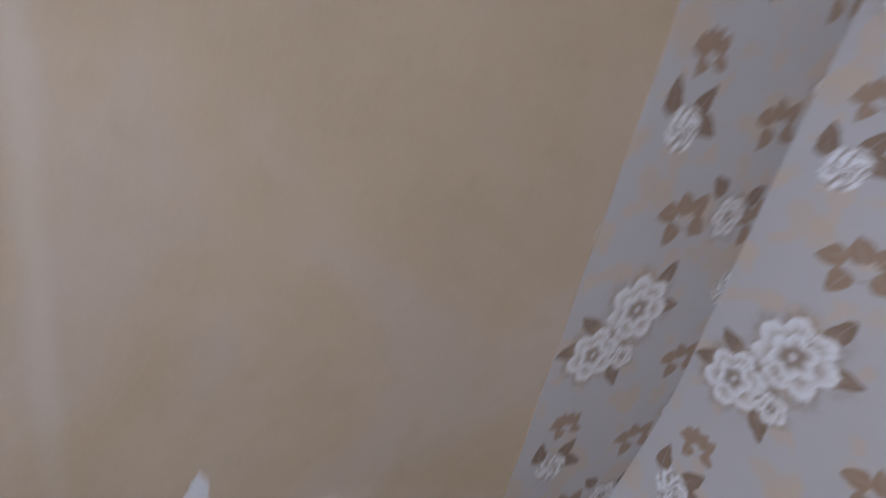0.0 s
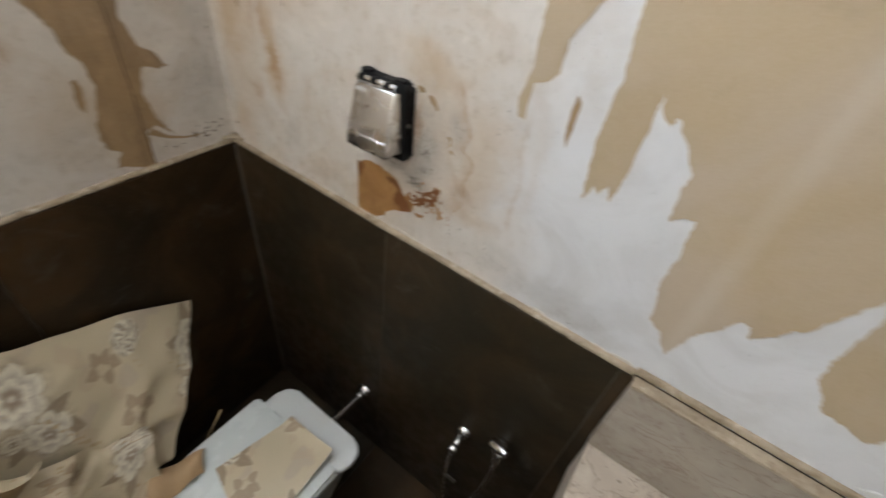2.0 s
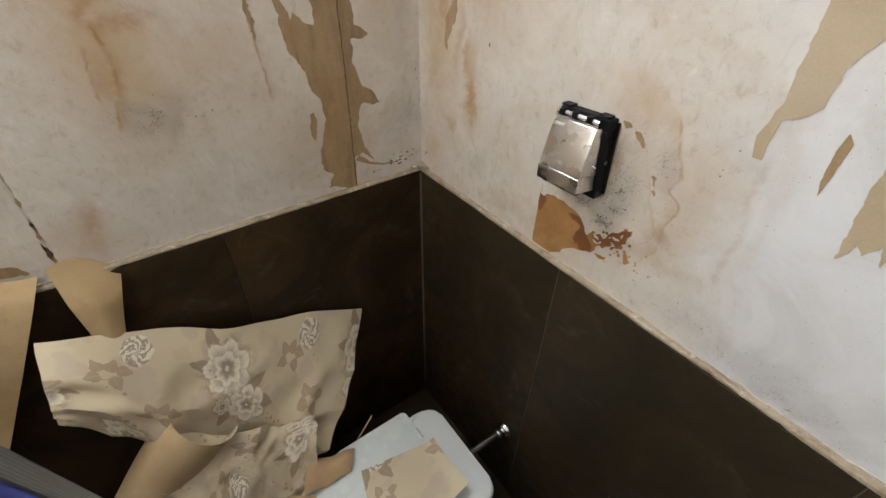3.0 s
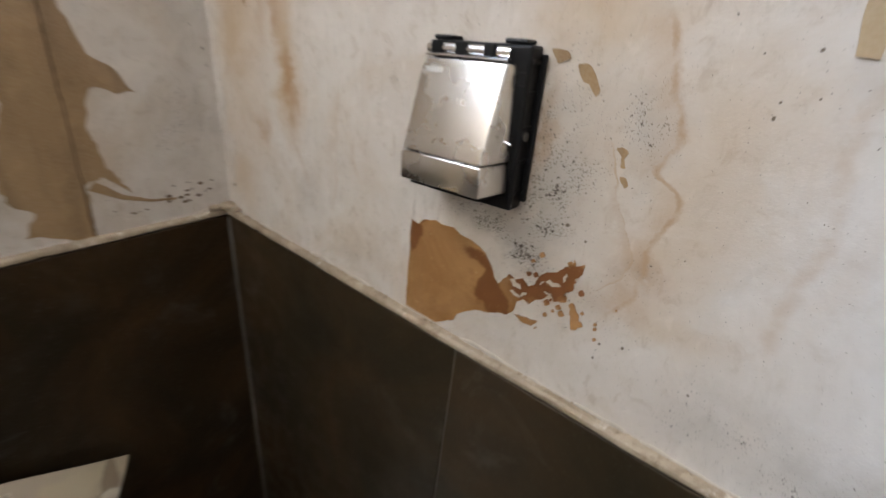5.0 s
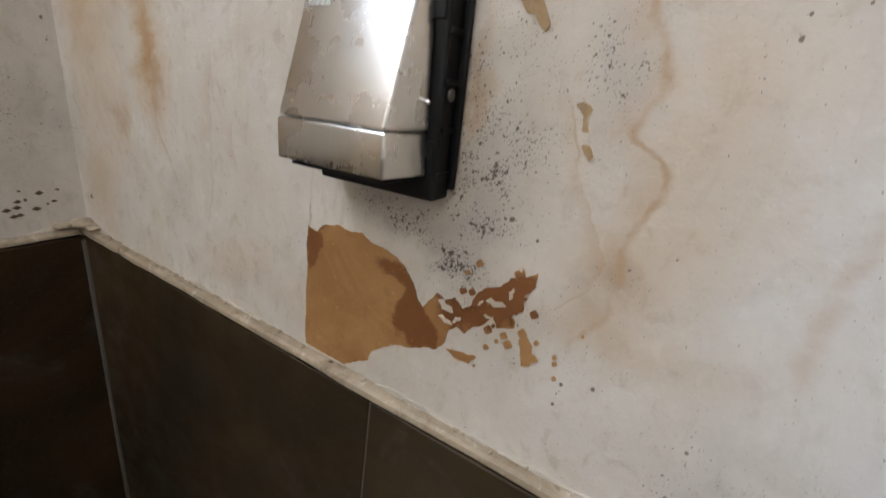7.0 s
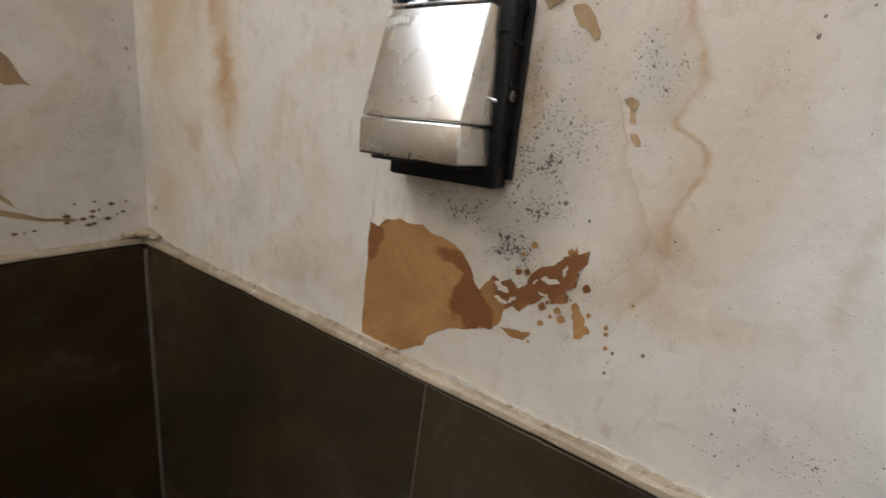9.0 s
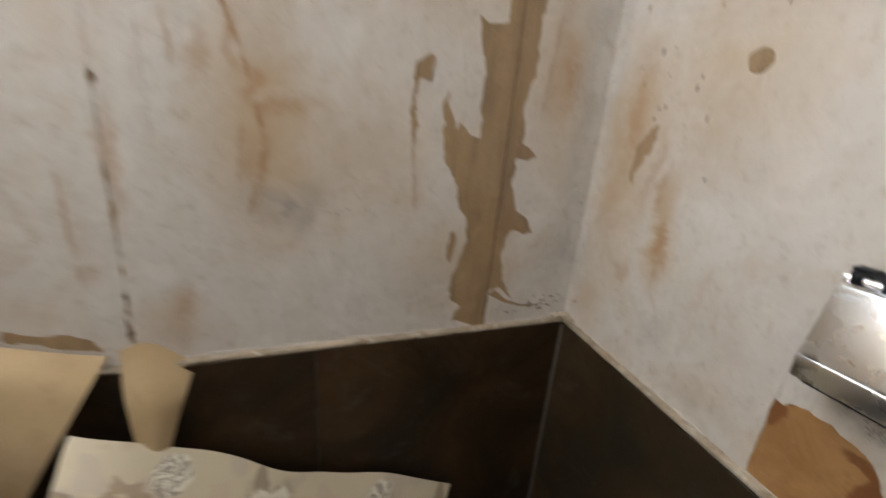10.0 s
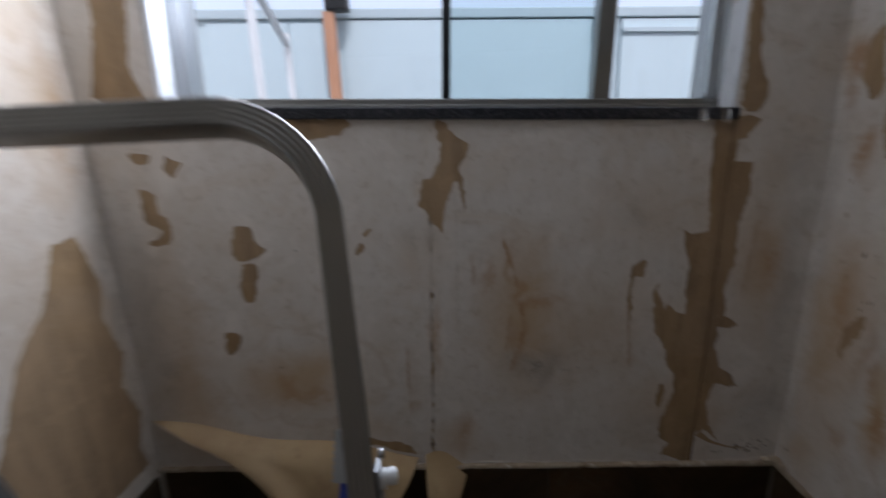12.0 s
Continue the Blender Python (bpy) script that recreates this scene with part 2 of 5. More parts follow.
def floral(name, ground=(0.48, 0.455, 0.43), petal=(0.76, 0.75, 0.73), fade=0.0):
    """Printed wallpaper: one repeat of 0.53 m by 0.73 m, in the sheet's own UV metres."""
    n = Nodes(name, 0.5)
    s = n.split(n.coords("UV"))
    warp = n.noise(n.join(s[0], s[1]), 55.0, 3, 0.6)
    warp2 = n.noise(n.join(n.add(s[0], 3.7), s[1]), 55.0, 3, 0.6)
    u = n.m("FLOORED_MODULO", n.add(s[0], n.mul(n.add(warp, -0.5), 0.012)), 0.53)
    v = n.m("FLOORED_MODULO", n.add(s[1], n.mul(n.add(warp2, -0.5), 0.012), 0.06), 0.73)
    blot = n.noise(n.join(s[0], s[1]), 9.0, 2, 0.45)
    blot2 = n.noise(n.join(n.add(s[0], 5.0), s[1]), 14.0, 2, 0.4)
    col = n.mix(n.step(blot, 0.55, 0.62, 0.0, 0.75), ground, (0.52, 0.43, 0.325))
    col = n.mix(n.step(blot2, 0.58, 0.63, 0.0, 0.6), col, (0.55, 0.43, 0.30))
    brown, deep = (tuple(c + (g - c) * fade for c, g in zip(tone, ground)) for tone in ((0.30, 0.20, 0.125), (0.20, 0.13, 0.08)))

    def near(cx, cy):
        return n.add(u, -cx), n.add(v, -0.06 - cy)

    def bloom(c, cx, cy, r, petals, turn=0.0):
        x, y = near(cx, cy)
        d = n.m("SQRT", n.add(n.mul(x, x), n.mul(y, y)))
        a = n.add(n.m("ARCTAN2", y, x), turn)
        wave = n.m("ABSOLUTE", n.m("COSINE", n.mul(a, petals / 2)))
        f = n.m("DIVIDE", d, n.mul(n.add(0.74, n.mul(wave, 0.26)), r))
        halo = n.mul(n.step(f, 1.55, 0.95), n.step(warp2, 0.34, 0.62), 0.85)
        c = n.mix(halo, c, (0.34, 0.255, 0.175))
        streak = n.mul(n.step(n.m("SINE", n.add(n.mul(a, 27.0), n.mul(warp, 14.0))), 0.2, 1.0), 0.22)
        shade = (0.43, 0.355, 0.275)
        outer = n.mix(n.m("MINIMUM", n.add(n.step(f, 0.92, 0.52, 0.0, 0.8), streak), 1.0), petal, shade)
        seam = n.mul(n.step(wave, 0.24, 0.03), n.step(f, 1.02, 0.9), 0.55)
        outer = n.mix(seam, outer, shade)
        c = n.mix(n.step(n.add(f, n.mul(n.add(warp, -0.5), 0.25)), 1.04, 0.96), c, outer)
        wave2 = n.m("ABSOLUTE", n.m("COSINE", n.add(n.mul(a, (petals - 1) / 2), 1.2)))
        g = n.m("DIVIDE", d, n.mul(n.add(0.70, n.mul(wave2, 0.30)), r * 0.60))
        g = n.add(g, n.mul(n.add(warp2, -0.5), 0.4))
        inner = n.mix(n.m("MINIMUM", n.add(n.step(g, 0.85, 0.30, 0.0, 0.95), streak), 1.0), petal, (0.30, 0.22, 0.15))
        c = n.mix(n.step(g, 1.04, 0.96), c, inner)
        return n.mix(n.step(f, 0.13, 0.05, 0.0, 0.8), c, petal)

    def rosette(c, cx, cy, r):
        x, y = near(cx, cy)
        d = n.m("DIVIDE", n.m("SQRT", n.add(n.mul(x, x), n.mul(y, y))), n.mul(n.add(0.8, n.mul(warp, 0.4)), r))
        a = n.m("ARCTAN2", y, x)
        curl = n.m("SINE", n.add(n.mul(d, 9.0), n.mul(a, 6.0), n.mul(warp, 17.0), n.mul(warp2, 9.0)))
        f = n.step(d, 1.05, 0.9)
        c = n.mix(f, c, petal)
        return n.mix(n.mul(f, n.step(curl, -0.1, 0.5), 0.85), c, (0.29, 0.22, 0.155))

    def stem(c, cx, cy, r):
        x, y = near(cx, cy)
        d = n.m("SQRT", n.add(n.mul(x, x), n.mul(y, n.mul(y, 4.0))))
        f = n.mul(n.step(n.m("ABSOLUTE", n.add(d, -r)), 0.0035, 0.001), n.m("LESS_THAN", y, 0.004))
        return n.mix(n.mul(f, 0.8), c, brown)

    leaves = darker = 0.0
    # sprigs of heart-shaped leaves
    for cx, cy, k in ((0.10, 0.115, 0.75), (0.19, 0.585, 1.15), (0.36, 0.27, 1.0), (0.40, 0.60, 1.1), (0.33, 0.05, 1.05), (0.47, 0.40, 0.9), (0.09, 0.86 - 0.73, 0.5)):
        col = stem(col, cx, cy - 0.004, 0.030 * k)
        for dx, dy, turn in ((-0.042, 0.004, 200), (-0.012, 0.024, 120), (0.024, 0.026, 60), (-0.020, -0.030, 250), (0.036, -0.012, -20)):
            leaves = n.use(LEAF, u, v, cx + dx * k, cy + dy * k + 0.06, radians(turn), 0.021 * k, 0.0155 * k, leaves)
    for cx, cy, turn in ((0.245, 0.405, 10), (0.21, 0.475, 70), (0.06, 0.36, 150), (0.03, 0.30, 200), (0.055, 0.045, 100), (0.125, 0.05, 60), (0.15, 0.012, -20), (0.36, 0.655, 60), (0.245, 0.66, 130), (0.17, 0.24, -60)):
        darker = n.use(LEAF, u, v, cx, cy + 0.06, radians(turn), 0.030, 0.016, darker)
    col = n.mix(leaves, col, n.mix(n.mul(warp, 0.5), brown, (0.42, 0.30, 0.19)))
    col = n.mix(darker, col, n.mix(n.mul(warp, 0.5), deep, (0.36, 0.26, 0.17)))
    col = bloom(col, 0.165, 0.395, 0.075, 7)
    col = bloom(col, 0.095, 0.292, 0.062, 6, 0.6)
    col = bloom(col, 0.175, 0.285, 0.030, 5, 0.3)
    col = bloom(col, 0.305, 0.60, 0.042, 6, 0.9)
    col = bloom(col, 0.44, 0.13, 0.058, 7, 0.4)
    col = rosette(col, 0.10, 0.0, 0.038)
    col = rosette(col, 0.40, 0.45, 0.040)
    n.base(col)
    n.bump(n.add(n.mul(blot, 1.0), n.mul(warp, 0.15)), 0.25, 0.004)
    return n.mat


def dark_tile():
    n = Nodes("dark_porcelain", 0.42)
    n.b.inputs["Specular IOR Level"].default_value = 0.16
    p = n.coords()
    r = n.island()
    a, b, c = n.noise(p, 3.2, 5, 0.62, 0.8), n.noise(p, 17.0, 4, 0.6), n.noise(p, 150.0, 3, 0.6)
    col = n.mix(n.step(a, 0.35, 0.70), (0.022, 0.0142, 0.0064), (0.068, 0.0365, 0.0142))
    col = n.mix(n.step(b, 0.5, 0.8, 0.0, 0.45), col, (0.062, 0.051, 0.035))
    col = n.mix(n.step(c, 0.55, 0.8, 0.0, 0.4), col, (0.095, 0.085, 0.065))
    col = n.mix(n.mul(r, 0.5), col, (0.031, 0.030, 0.021))
    haze = n.noise(p, 6.5, 5, 0.65, 1.0)
    col = n.mix(n.step(haze, 0.58, 0.74, 0.0, 0.35), col, (0.11, 0.10, 0.085))
    n.base(col)
    n.put(n.b.inputs["Roughness"], n.step(b, 0.3, 0.7, 0.34, 0.55))
    n.bump(n.add(n.mul(b, 0.4), n.mul(c, 0.25)), 0.12, 0.001)
    return n.mat


def marble(name, k):
    n = Nodes(name, 0.3)
    p = n.coords()
    s = n.split(p)
    q = n.join(n.mul(s[0], 1.0), n.mul(s[1], 1.3), n.mul(s[2], 1.7))
    a, b = n.noise(q, 5.0, 6, 0.65, 0.6), n.noise(q, 13.0, 5, 0.6, 0.8)
    pit = n.noise(q, 60.0, 4, 0.6, 0.6)
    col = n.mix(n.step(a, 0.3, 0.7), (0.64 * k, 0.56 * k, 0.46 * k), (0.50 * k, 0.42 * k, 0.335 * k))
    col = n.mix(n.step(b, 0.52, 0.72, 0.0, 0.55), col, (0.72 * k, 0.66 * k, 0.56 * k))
    col = n.mix(n.step(n.m("ABSOLUTE", n.add(b, -0.5)), 0.016, 0.0, 0.0, 0.7), col, (0.20, 0.135, 0.095))
    col = n.mix(n.step(pit, 0.64, 0.70, 0.0, 0.7), col, (0.20, 0.15, 0.11))
    n.base(col)
    n.bump(n.mul(pit, -1.0), 0.1, 0.001)
    return n.mat


def glass(name, tint=(1, 1, 1), rough=0.0):
    n = Nodes(name, rough)
    n.base(tint)
    n.b.inputs["Transmission Weight"].default_value = 1.0
    n.b.inputs["IOR"].default_value = 1.45
    return n.mat


def brushed(name, colour, rough, lines=(1, 1, 40)):
    n = Nodes(name, rough)
    s = n.split(n.coords())
    q = n.join(*(n.mul(s[i], float(lines[i])) for i in range(3)))
    a, b = n.noise(q, 8.0, 3, 0.6), n.noise(n.coords(), 14.0, 4, 0.6)
    n.base(n.mix(a, tuple(c * 0.93 for c in colour), colour))
    n.b.inputs["Metallic"].default_value = 1.0
    n.put(n.b.inputs["Roughness"], n.step(n.add(n.mul(a, 0.12), n.mul(b, 0.88)), 0.3, 0.7, rough * 0.85, rough * 1.15))
    n.bump(a, 0.004, 0.0002)
    return n.mat


def wet_plaster():
    n = Nodes("wet_brown_plaster", 0.5)
    p = n.coords()
    a, b, c = n.noise(p, 11.0, 5, 0.65, 0.7), n.noise(p, 45.0, 4, 0.6), n.noise(p, 240.0, 3, 0.6)
    s = n.split(p)
    uu, vv = n.add(s[0], n.mul(n.add(a, -0.5), 0.06)), n.add(s[2], n.mul(n.add(b, -0.5), 0.03))
    damp = 0.0
    for d in ((0.510, 1.345, 0.014, 0.030, 1.0), (0.515, 1.375, 0.03, 0.012, 0.9), (0.628, 1.318, 0.022, 0.040, 1.0), (0.650, 1.300, 0.020, 0.022, 0.9), (0.69, 1.345, 0.05, 0.03, 0.75), (0.725, 1.37, 0.025, 0.025, 0.8), (0.600, 1.350, 0.03, 0.014, 0.6)):
        damp = n.use(BLOB, uu, vv, *d, damp)
    col = n.mix(n.step(a, 0.35, 0.65), (0.42, 0.225, 0.085), (0.32, 0.155, 0.050))
    col = n.mix(n.step(b, 0.36, 0.24, 0.0, 0.5), col, (0.56, 0.36, 0.17))
    col = n.mix(n.step(n.add(damp, n.mul(n.add(b, -0.5), 0.5)), 0.22, 0.50, 0.0, 0.85), col, (0.185, 0.062, 0.015))
    col = n.mix(n.step(b, 0.58, 0.74, 0.0, 0.4), col, (0.20, 0.085, 0.028))
    col = n.mix(n.step(c, 0.64, 0.75, 0.0, 0.5), col, (0.60, 0.42, 0.22))
    n.base(col)
    n.bump(n.add(b, n.mul(c, 0.4)), 0.4, 0.002)
    return n.mat



def stone_edge():
    """Cream edge strip, smeared with old adhesive and chipped."""
    n = Nodes("cream_stone_edge", 0.5)
    p = n.coords()
    a, b, c = n.noise(p, 9.0, 5, 0.65, 0.6), n.noise(p, 48.0, 5, 0.65, 0.5), n.noise(p, 260.0, 3, 0.6)
    col = n.mix(n.step(a, 0.35, 0.65), (0.44, 0.36, 0.26), (0.32, 0.25, 0.17))
    col = n.mix(n.step(b, 0.50, 0.68, 0.0, 0.75), col, (0.25, 0.185, 0.12))
    col = n.mix(n.step(b, 0.42, 0.30, 0.0, 0.7), col, (0.66, 0.60, 0.51))
    col = n.mix(n.step(c, 0.62, 0.74, 0.0, 0.6), col, (0.14, 0.10, 0.07))
    n.base(col)
    n.bump(n.add(b, n.mul(c, 0.3)), 0.4, 0.002)
    return n.mat


# ---- materials ----
N_WALL = plaster(
    "stripped_plaster_valve_wall", "x",
    beige=[(0.10, 1.62, 0.10, 0.30, 0.7), (0.23, 1.52, 0.035, 0.14, 0.85), (0.30, 1.80, 0.20, 0.22, 0.5), (0.70, 1.50, 0.08, 0.16, 0.30),
           (0.80, 1.35, 0.10, 0.03, 0.3), (0.68, 1.63, 0.10, 0.05, 0.5), (0.82, 1.48, 0.06, 0.14, 0.35), (0.06, 1.30, 0.08, 0.10, 0.5), (0.45, 1.28, 0.2, 0.05, 0.3)],
    # the mark at (0.664, 1.51) is mould plus the wall box's painted shadow
    rust_and_shade=[(0.235, 1.50, 0.018, 0.055, 0.75), (0.17, 1.63, 0.02, 0.10, 0.4), (0.79, 1.40, 0.04, 0.04, 0.3), (0.11, 1.72, 0.03, 0.12, 0.5), (0.045, 2.24, 0.05, 0.05, 0.9), (0.09, 2.05, 0.03, 0.06, 0.8), (0.03, 2.17, 0.02, 0.04, 0.6), (0.15, 1.42, 0.03, 0.03, 0.5), (0.21, 1.60, 0.02, 0.06, 0.5), (0.664, 1.51, 0.012, 0.07, 0.7), (0.79, 1.36, 0.02, 0.02, 0.22), (0.80, 1.41, 0.015, 0.025, 0.3)],
    # grey around the valve and low on the wall, plus tall marks along the corner
    grey=[(0.685, 1.50, 0.050, 0.12, 0.8), (0.640, 1.400, 0.085, 0.035, 1.1), (0.672, 1.373, 0.05, 0.02, 0.9), (0.758, 1.52, 0.035, 0.05, 0.9), (0.70, 1.44, 0.06, 0.06, 0.6), (0.72, 1.34, 0.09, 0.05, 0.45), (0.79, 1.405, 0.025, 0.03, 0.55),
          (0.95, 1.27, 0.18, 0.05, 0.55), (0.28, 1.34, 0.04, 0.05, 0.4), (0.40, 1.27, 0.08, 0.03, 0.35), (0.02, 1.35, 0.03, 0.14, 0.5), (1.10, 1.24, 0.10, 0.03, 0.5), (0.90, 1.58, 0.05, 0.05, 0.3), (0.02, 1.9, 0.035, 0.35, 0.5), (0.08, 2.15, 0.08, 0.18, 0.4)],
    tide=[(0.66, 1.50, 0.26, 0.26, 0.16), (0.86, 1.335, 0.05, 0.03, 0.3)],
    waves=[([(1.333, 0.760), (1.355, 0.774), (1.381, 0.789), (1.414, 0.784), (1.438, 0.784), (1.462, 0.797), (1.482, 0.797), (1.493, 0.768), (1.505, 0.770), (1.522, 0.783), (1.540, 0.778), (1.560, 0.764), (1.60, 0.757), (1.63, 0.735)], 0.0065, 0.035, 0.95),
           ([(1.355, 0.735), (1.366, 0.750), (1.388, 0.769), (1.412, 0.776), (1.436, 0.764), (1.464, 0.744), (1.498, 0.736), (1.525, 0.716)], 0.0022, 0.012, 0.7),
           ([(1.36, 0.90), (1.42, 0.885), (1.48, 0.905), (1.54, 0.875), (1.62, 0.89)], 0.012, 0.05, 0.35),
           ([(1.38, 0.396), (1.40, 0.384), (1.425, 0.377), (1.445, 0.384), (1.455, 0.398)], 0.0035, 0.012, 0.5),
           ([(1.335, 0.282), (1.36, 0.270), (1.40, 0.244), (1.45, 0.232)], 0.004, 0.02, 0.5),
           ([(1.30, 0.325), (1.36, 0.345), (1.44, 0.340), (1.52, 0.355)], 0.004, 0.03, 0.35)],
    fresh=(0.78, 1.02),
    # crack down the wet patch's left edge, with the edge's shadow painted in
    seams_and_shade=[(0.500, 0.502, 1.22, 1.42, 0.0022, 0.6)],
    dots=[(0.835, 1.554, 0.0045), (0.835, 1.565, 0.003), (0.855, 1.57, 0.0025), (0.030, 1.275, 0.010), (0.845, 1.60, 0.004), (0.707, 1.426, 0.0055), (0.768, 1.29, 0.004), (0.771, 1.309, 0.0045), (0.769, 1.300, 0.0025), (0.793, 1.316, 0.005), (0.86, 1.30, 0.004), (0.728, 1.415, 0.004)])
W_WALL = plaster(
    "stripped_plaster_window_wall", "y",
    beige=[(0.70, 1.66, 0.12, 0.26, 0.75), (0.50, 1.60, 0.22, 0.20, 0.35), (1.30, 1.48, 0.20, 0.11, 0.8), (0.12, 1.80, 0.07, 0.25, 0.6), (0.86, 1.28, 0.10, 0.08, 0.5),
           (1.20, 1.33, 0.25, 0.05, 0.3), (0.30, 1.38, 0.2, 0.12, 0.3), (1.62, 1.5, 0.12, 0.4, 0.5), (0.38, 1.93, 0.25, 0.12, 0.25), (0.95, 1.83, 0.08, 0.10, 0.35)],
    rust_and_shade=[(0.730, 1.80, 0.016, 0.06, 0.6), (0.66, 1.70, 0.075, 0.022, 0.6), (0.708, 1.73, 0.02, 0.03, 0.6), (0.708, 1.60, 0.020, 0.08, 0.4), (0.79, 1.78, 0.02, 0.05, 0.5), (0.92, 1.6, 0.02, 0.12, 0.5), (1.27, 1.44, 0.10, 0.025, 0.45), (1.345, 1.48, 0.03, 0.06, 0.5), (0.855, 1.32, 0.03, 0.07, 0.5),
          (0.10, 1.78, 0.03, 0.06, 0.5)],
    # the tall narrow grey marks run along both corners
    grey=[(0.95, 1.88, 0.06, 0.06, 0.55), (0.44, 1.92, 0.06, 0.05, 0.4), (0.67, 1.52, 0.10, 0.06, 0.95), (0.07, 1.38, 0.07, 0.10, 0.6), (0.05, 1.75, 0.04, 0.35, 0.5), (0.40, 1.32, 0.16, 0.05, 0.3),
          (1.68, 1.7, 0.05, 0.4, 0.6), (0.09, 2.05, 0.06, 0.1, 0.5)],
    tide=[(1.28, 1.50, 0.22, 0.14, 0.30), (0.70, 1.70, 0.17, 0.20, 0.16)],
    waves=[([(1.728, 0.704), (1.779, 0.717), (1.829, 0.733), (1.882, 0.748)], 0.009, 0.05, 1.0), ([(1.497, 0.728), (1.554, 0.718), (1.607, 0.691), (1.662, 0.693), (1.715, 0.705)], 0.007, 0.03, 0.95),
           ([(1.556, 0.738), (1.625, 0.737), (1.677, 0.720)], 0.006, 0.03, 0.8), ([(1.422, 1.297), (1.481, 1.316), (1.541, 1.313), (1.60, 1.33)], 0.007, 0.05, 0.7), ([(1.37, 1.19), (1.41, 1.185), (1.44, 1.15)], 0.008, 0.06, 0.6),
           ([(1.50, 0.418), (1.584, 0.419), (1.738, 0.437), (1.79, 0.40)], 0.007, 0.02, 0.7), ([(1.74, 0.823), (1.79, 0.815), (1.845, 0.826)], 0.008, 0.03, 0.6), ([(1.70, 0.150), (1.762, 0.147), (1.88, 0.134), (1.95, 0.14)], 0.012, 0.05, 0.5)], run=(0.37, 0.215, 0.10),
    seams_and_shade=[(0.946, 0.918, 1.23, 2.00, 0.0045, 0.75), (0.862, 0.858, 1.62, 1.98, 0.0022, 0.6), (0.60, 0.66, 1.66, 1.75, 0.0015, 0.3)],
    dots=[(0.014, 1.52, 0.0065), (0.012, 1.492, 0.0045), (0.030, 1.555, 0.004), (0.585, 1.507, 0.006), (0.55, 1.512, 0.006), (0.60, 1.512, 0.004), (0.57, 1.503, 0.004), (1.266, 1.855, 0.007), (0.70, 1.30, 0.004), (0.52, 1.325, 0.004),
          (0.07, 1.272, 0.007), (0.045, 1.262, 0.006), (0.10, 1.285, 0.006), (0.70, 2.0, 0.003), (1.05, 1.47, 0.004), (1.345, 1.53, 0.009)])
# its one grey mark is tall and narrow, along the corner
SIDE_WALL = plaster("stripped_plaster_side_wall", "x", [(0.15, 1.7, 0.3, 0.6, 0.5), (0.1, 2.3, 0.2, 0.3, 0.5)], [(0.06, 2.2, 0.04, 0.2, 0.4)], [(0.03, 1.8, 0.04, 0.6, 0.6)], [], [], [], white=(0.76, 0.71, 0.63))
PLAIN_WALL = plaster("stripped_plaster_plain", "y", [(0.9, 1.8, 0.5, 0.6, 0.3)], [], [], [], [], [], white=(0.76, 0.72, 0.66))
CEILING = simple("ceiling_paint", (0.82, 0.81, 0.79), 0.8, 0, 0.03, 20, 0.05)
TAN = paper_tan("tan_paper_layer", (0.48, 0.37, 0.235), (0.41, 0.31, 0.19), 0.7, 1.245)
TAN_DIRTY = paper_tan("tan_paper_stained", (0.37, 0.24, 0.118), (0.26, 0.155, 0.066), 0.9)
TAN_BACK = paper_tan("tan_paper_back", (0.52, 0.37, 0.19), (0.33, 0.20, 0.085), 1.0)
WET = wet_plaster()
FLORAL = floral("floral_wallpaper")
TILE, MARBLE = dark_tile(), marble("travertine", 1.0)
# the counter's travertine with its main tones scaled to 0.62, for the splashbacks
MARBLE_DARK = marble("travertine_darker", 0.62)
FILLER = simple("dried_filler", (0.60, 0.54, 0.46), 0.8, 0, 0.22, 40, 0.3)
GROUT = simple("grout", (0.055, 0.050, 0.045), 0.9, 0, 0.2, 60, 0.2)
SEAM = simple("dark_seam", (0.16, 0.095, 0.045), 0.8, 0, 0.4, 120, 0.2)
PALE_GROUT = simple("pale_grout", (0.125, 0.112, 0.092), 0.9, 0, 0.2, 60, 0.2)
TRIM = stone_edge()
STEEL = brushed("satin_steel", (0.74, 0.72, 0.69), 0.27, (60, 60, 2))
SATIN = simple("satin_chrome", (0.88, 0.88, 0.88), 0.2, 1.0, 0.02, 10, 0)
CHROME = simple("chrome", (0.85, 0.85, 0.86), 0.07, 1.0, 0.02, 10, 0)
BLACK = simple("black_plastic", (0.007, 0.007, 0.008), 0.5, 0, 0.2, 60, 0.1)
BLACK.node_tree.nodes["Principled BSDF"].inputs["Specular IOR Level"].default_value = 0.25
PORCELAIN = simple("white_porcelain", (0.78, 0.80, 0.79), 0.12, 0, 0.02, 8, 0)
LID = simple("white_plastic", (0.72, 0.76, 0.75), 0.25, 0, 0.03, 10, 0)
ALU = brushed("aluminium", (0.26, 0.255, 0.24), 0.36, (3, 3, 60))
ALU_RAIL = brushed("aluminium_rail", (0.31, 0.295, 0.27), 0.42, (3, 3, 60))
ALU_DULL = simple("grey_anodised", (0.36, 0.37, 0.37), 0.38, 0.7, 0.1, 25, 0.05)
GRANITE = simple("dark_granite", (0.022, 0.024, 0.03), 0.25, 0, 0.4, 160, 0.02)
WHITE_FRAME = simple("white_enamel", (0.78, 0.79, 0.80), 0.3, 0, 0.03, 12, 0.02)
KNOB = simple("white_nylon", (0.80, 0.80, 0.78), 0.4, 0, 0.04, 30, 0.05)
BLUE = simple("blue_plastic", (0.035, 0.060, 0.36), 0.35, 0, 0.15, 30, 0.05)
PANEL = simple("pale_blue_panel", (0.52, 0.62, 0.66), 0.45, 0, 0.04, 5, 0.03)
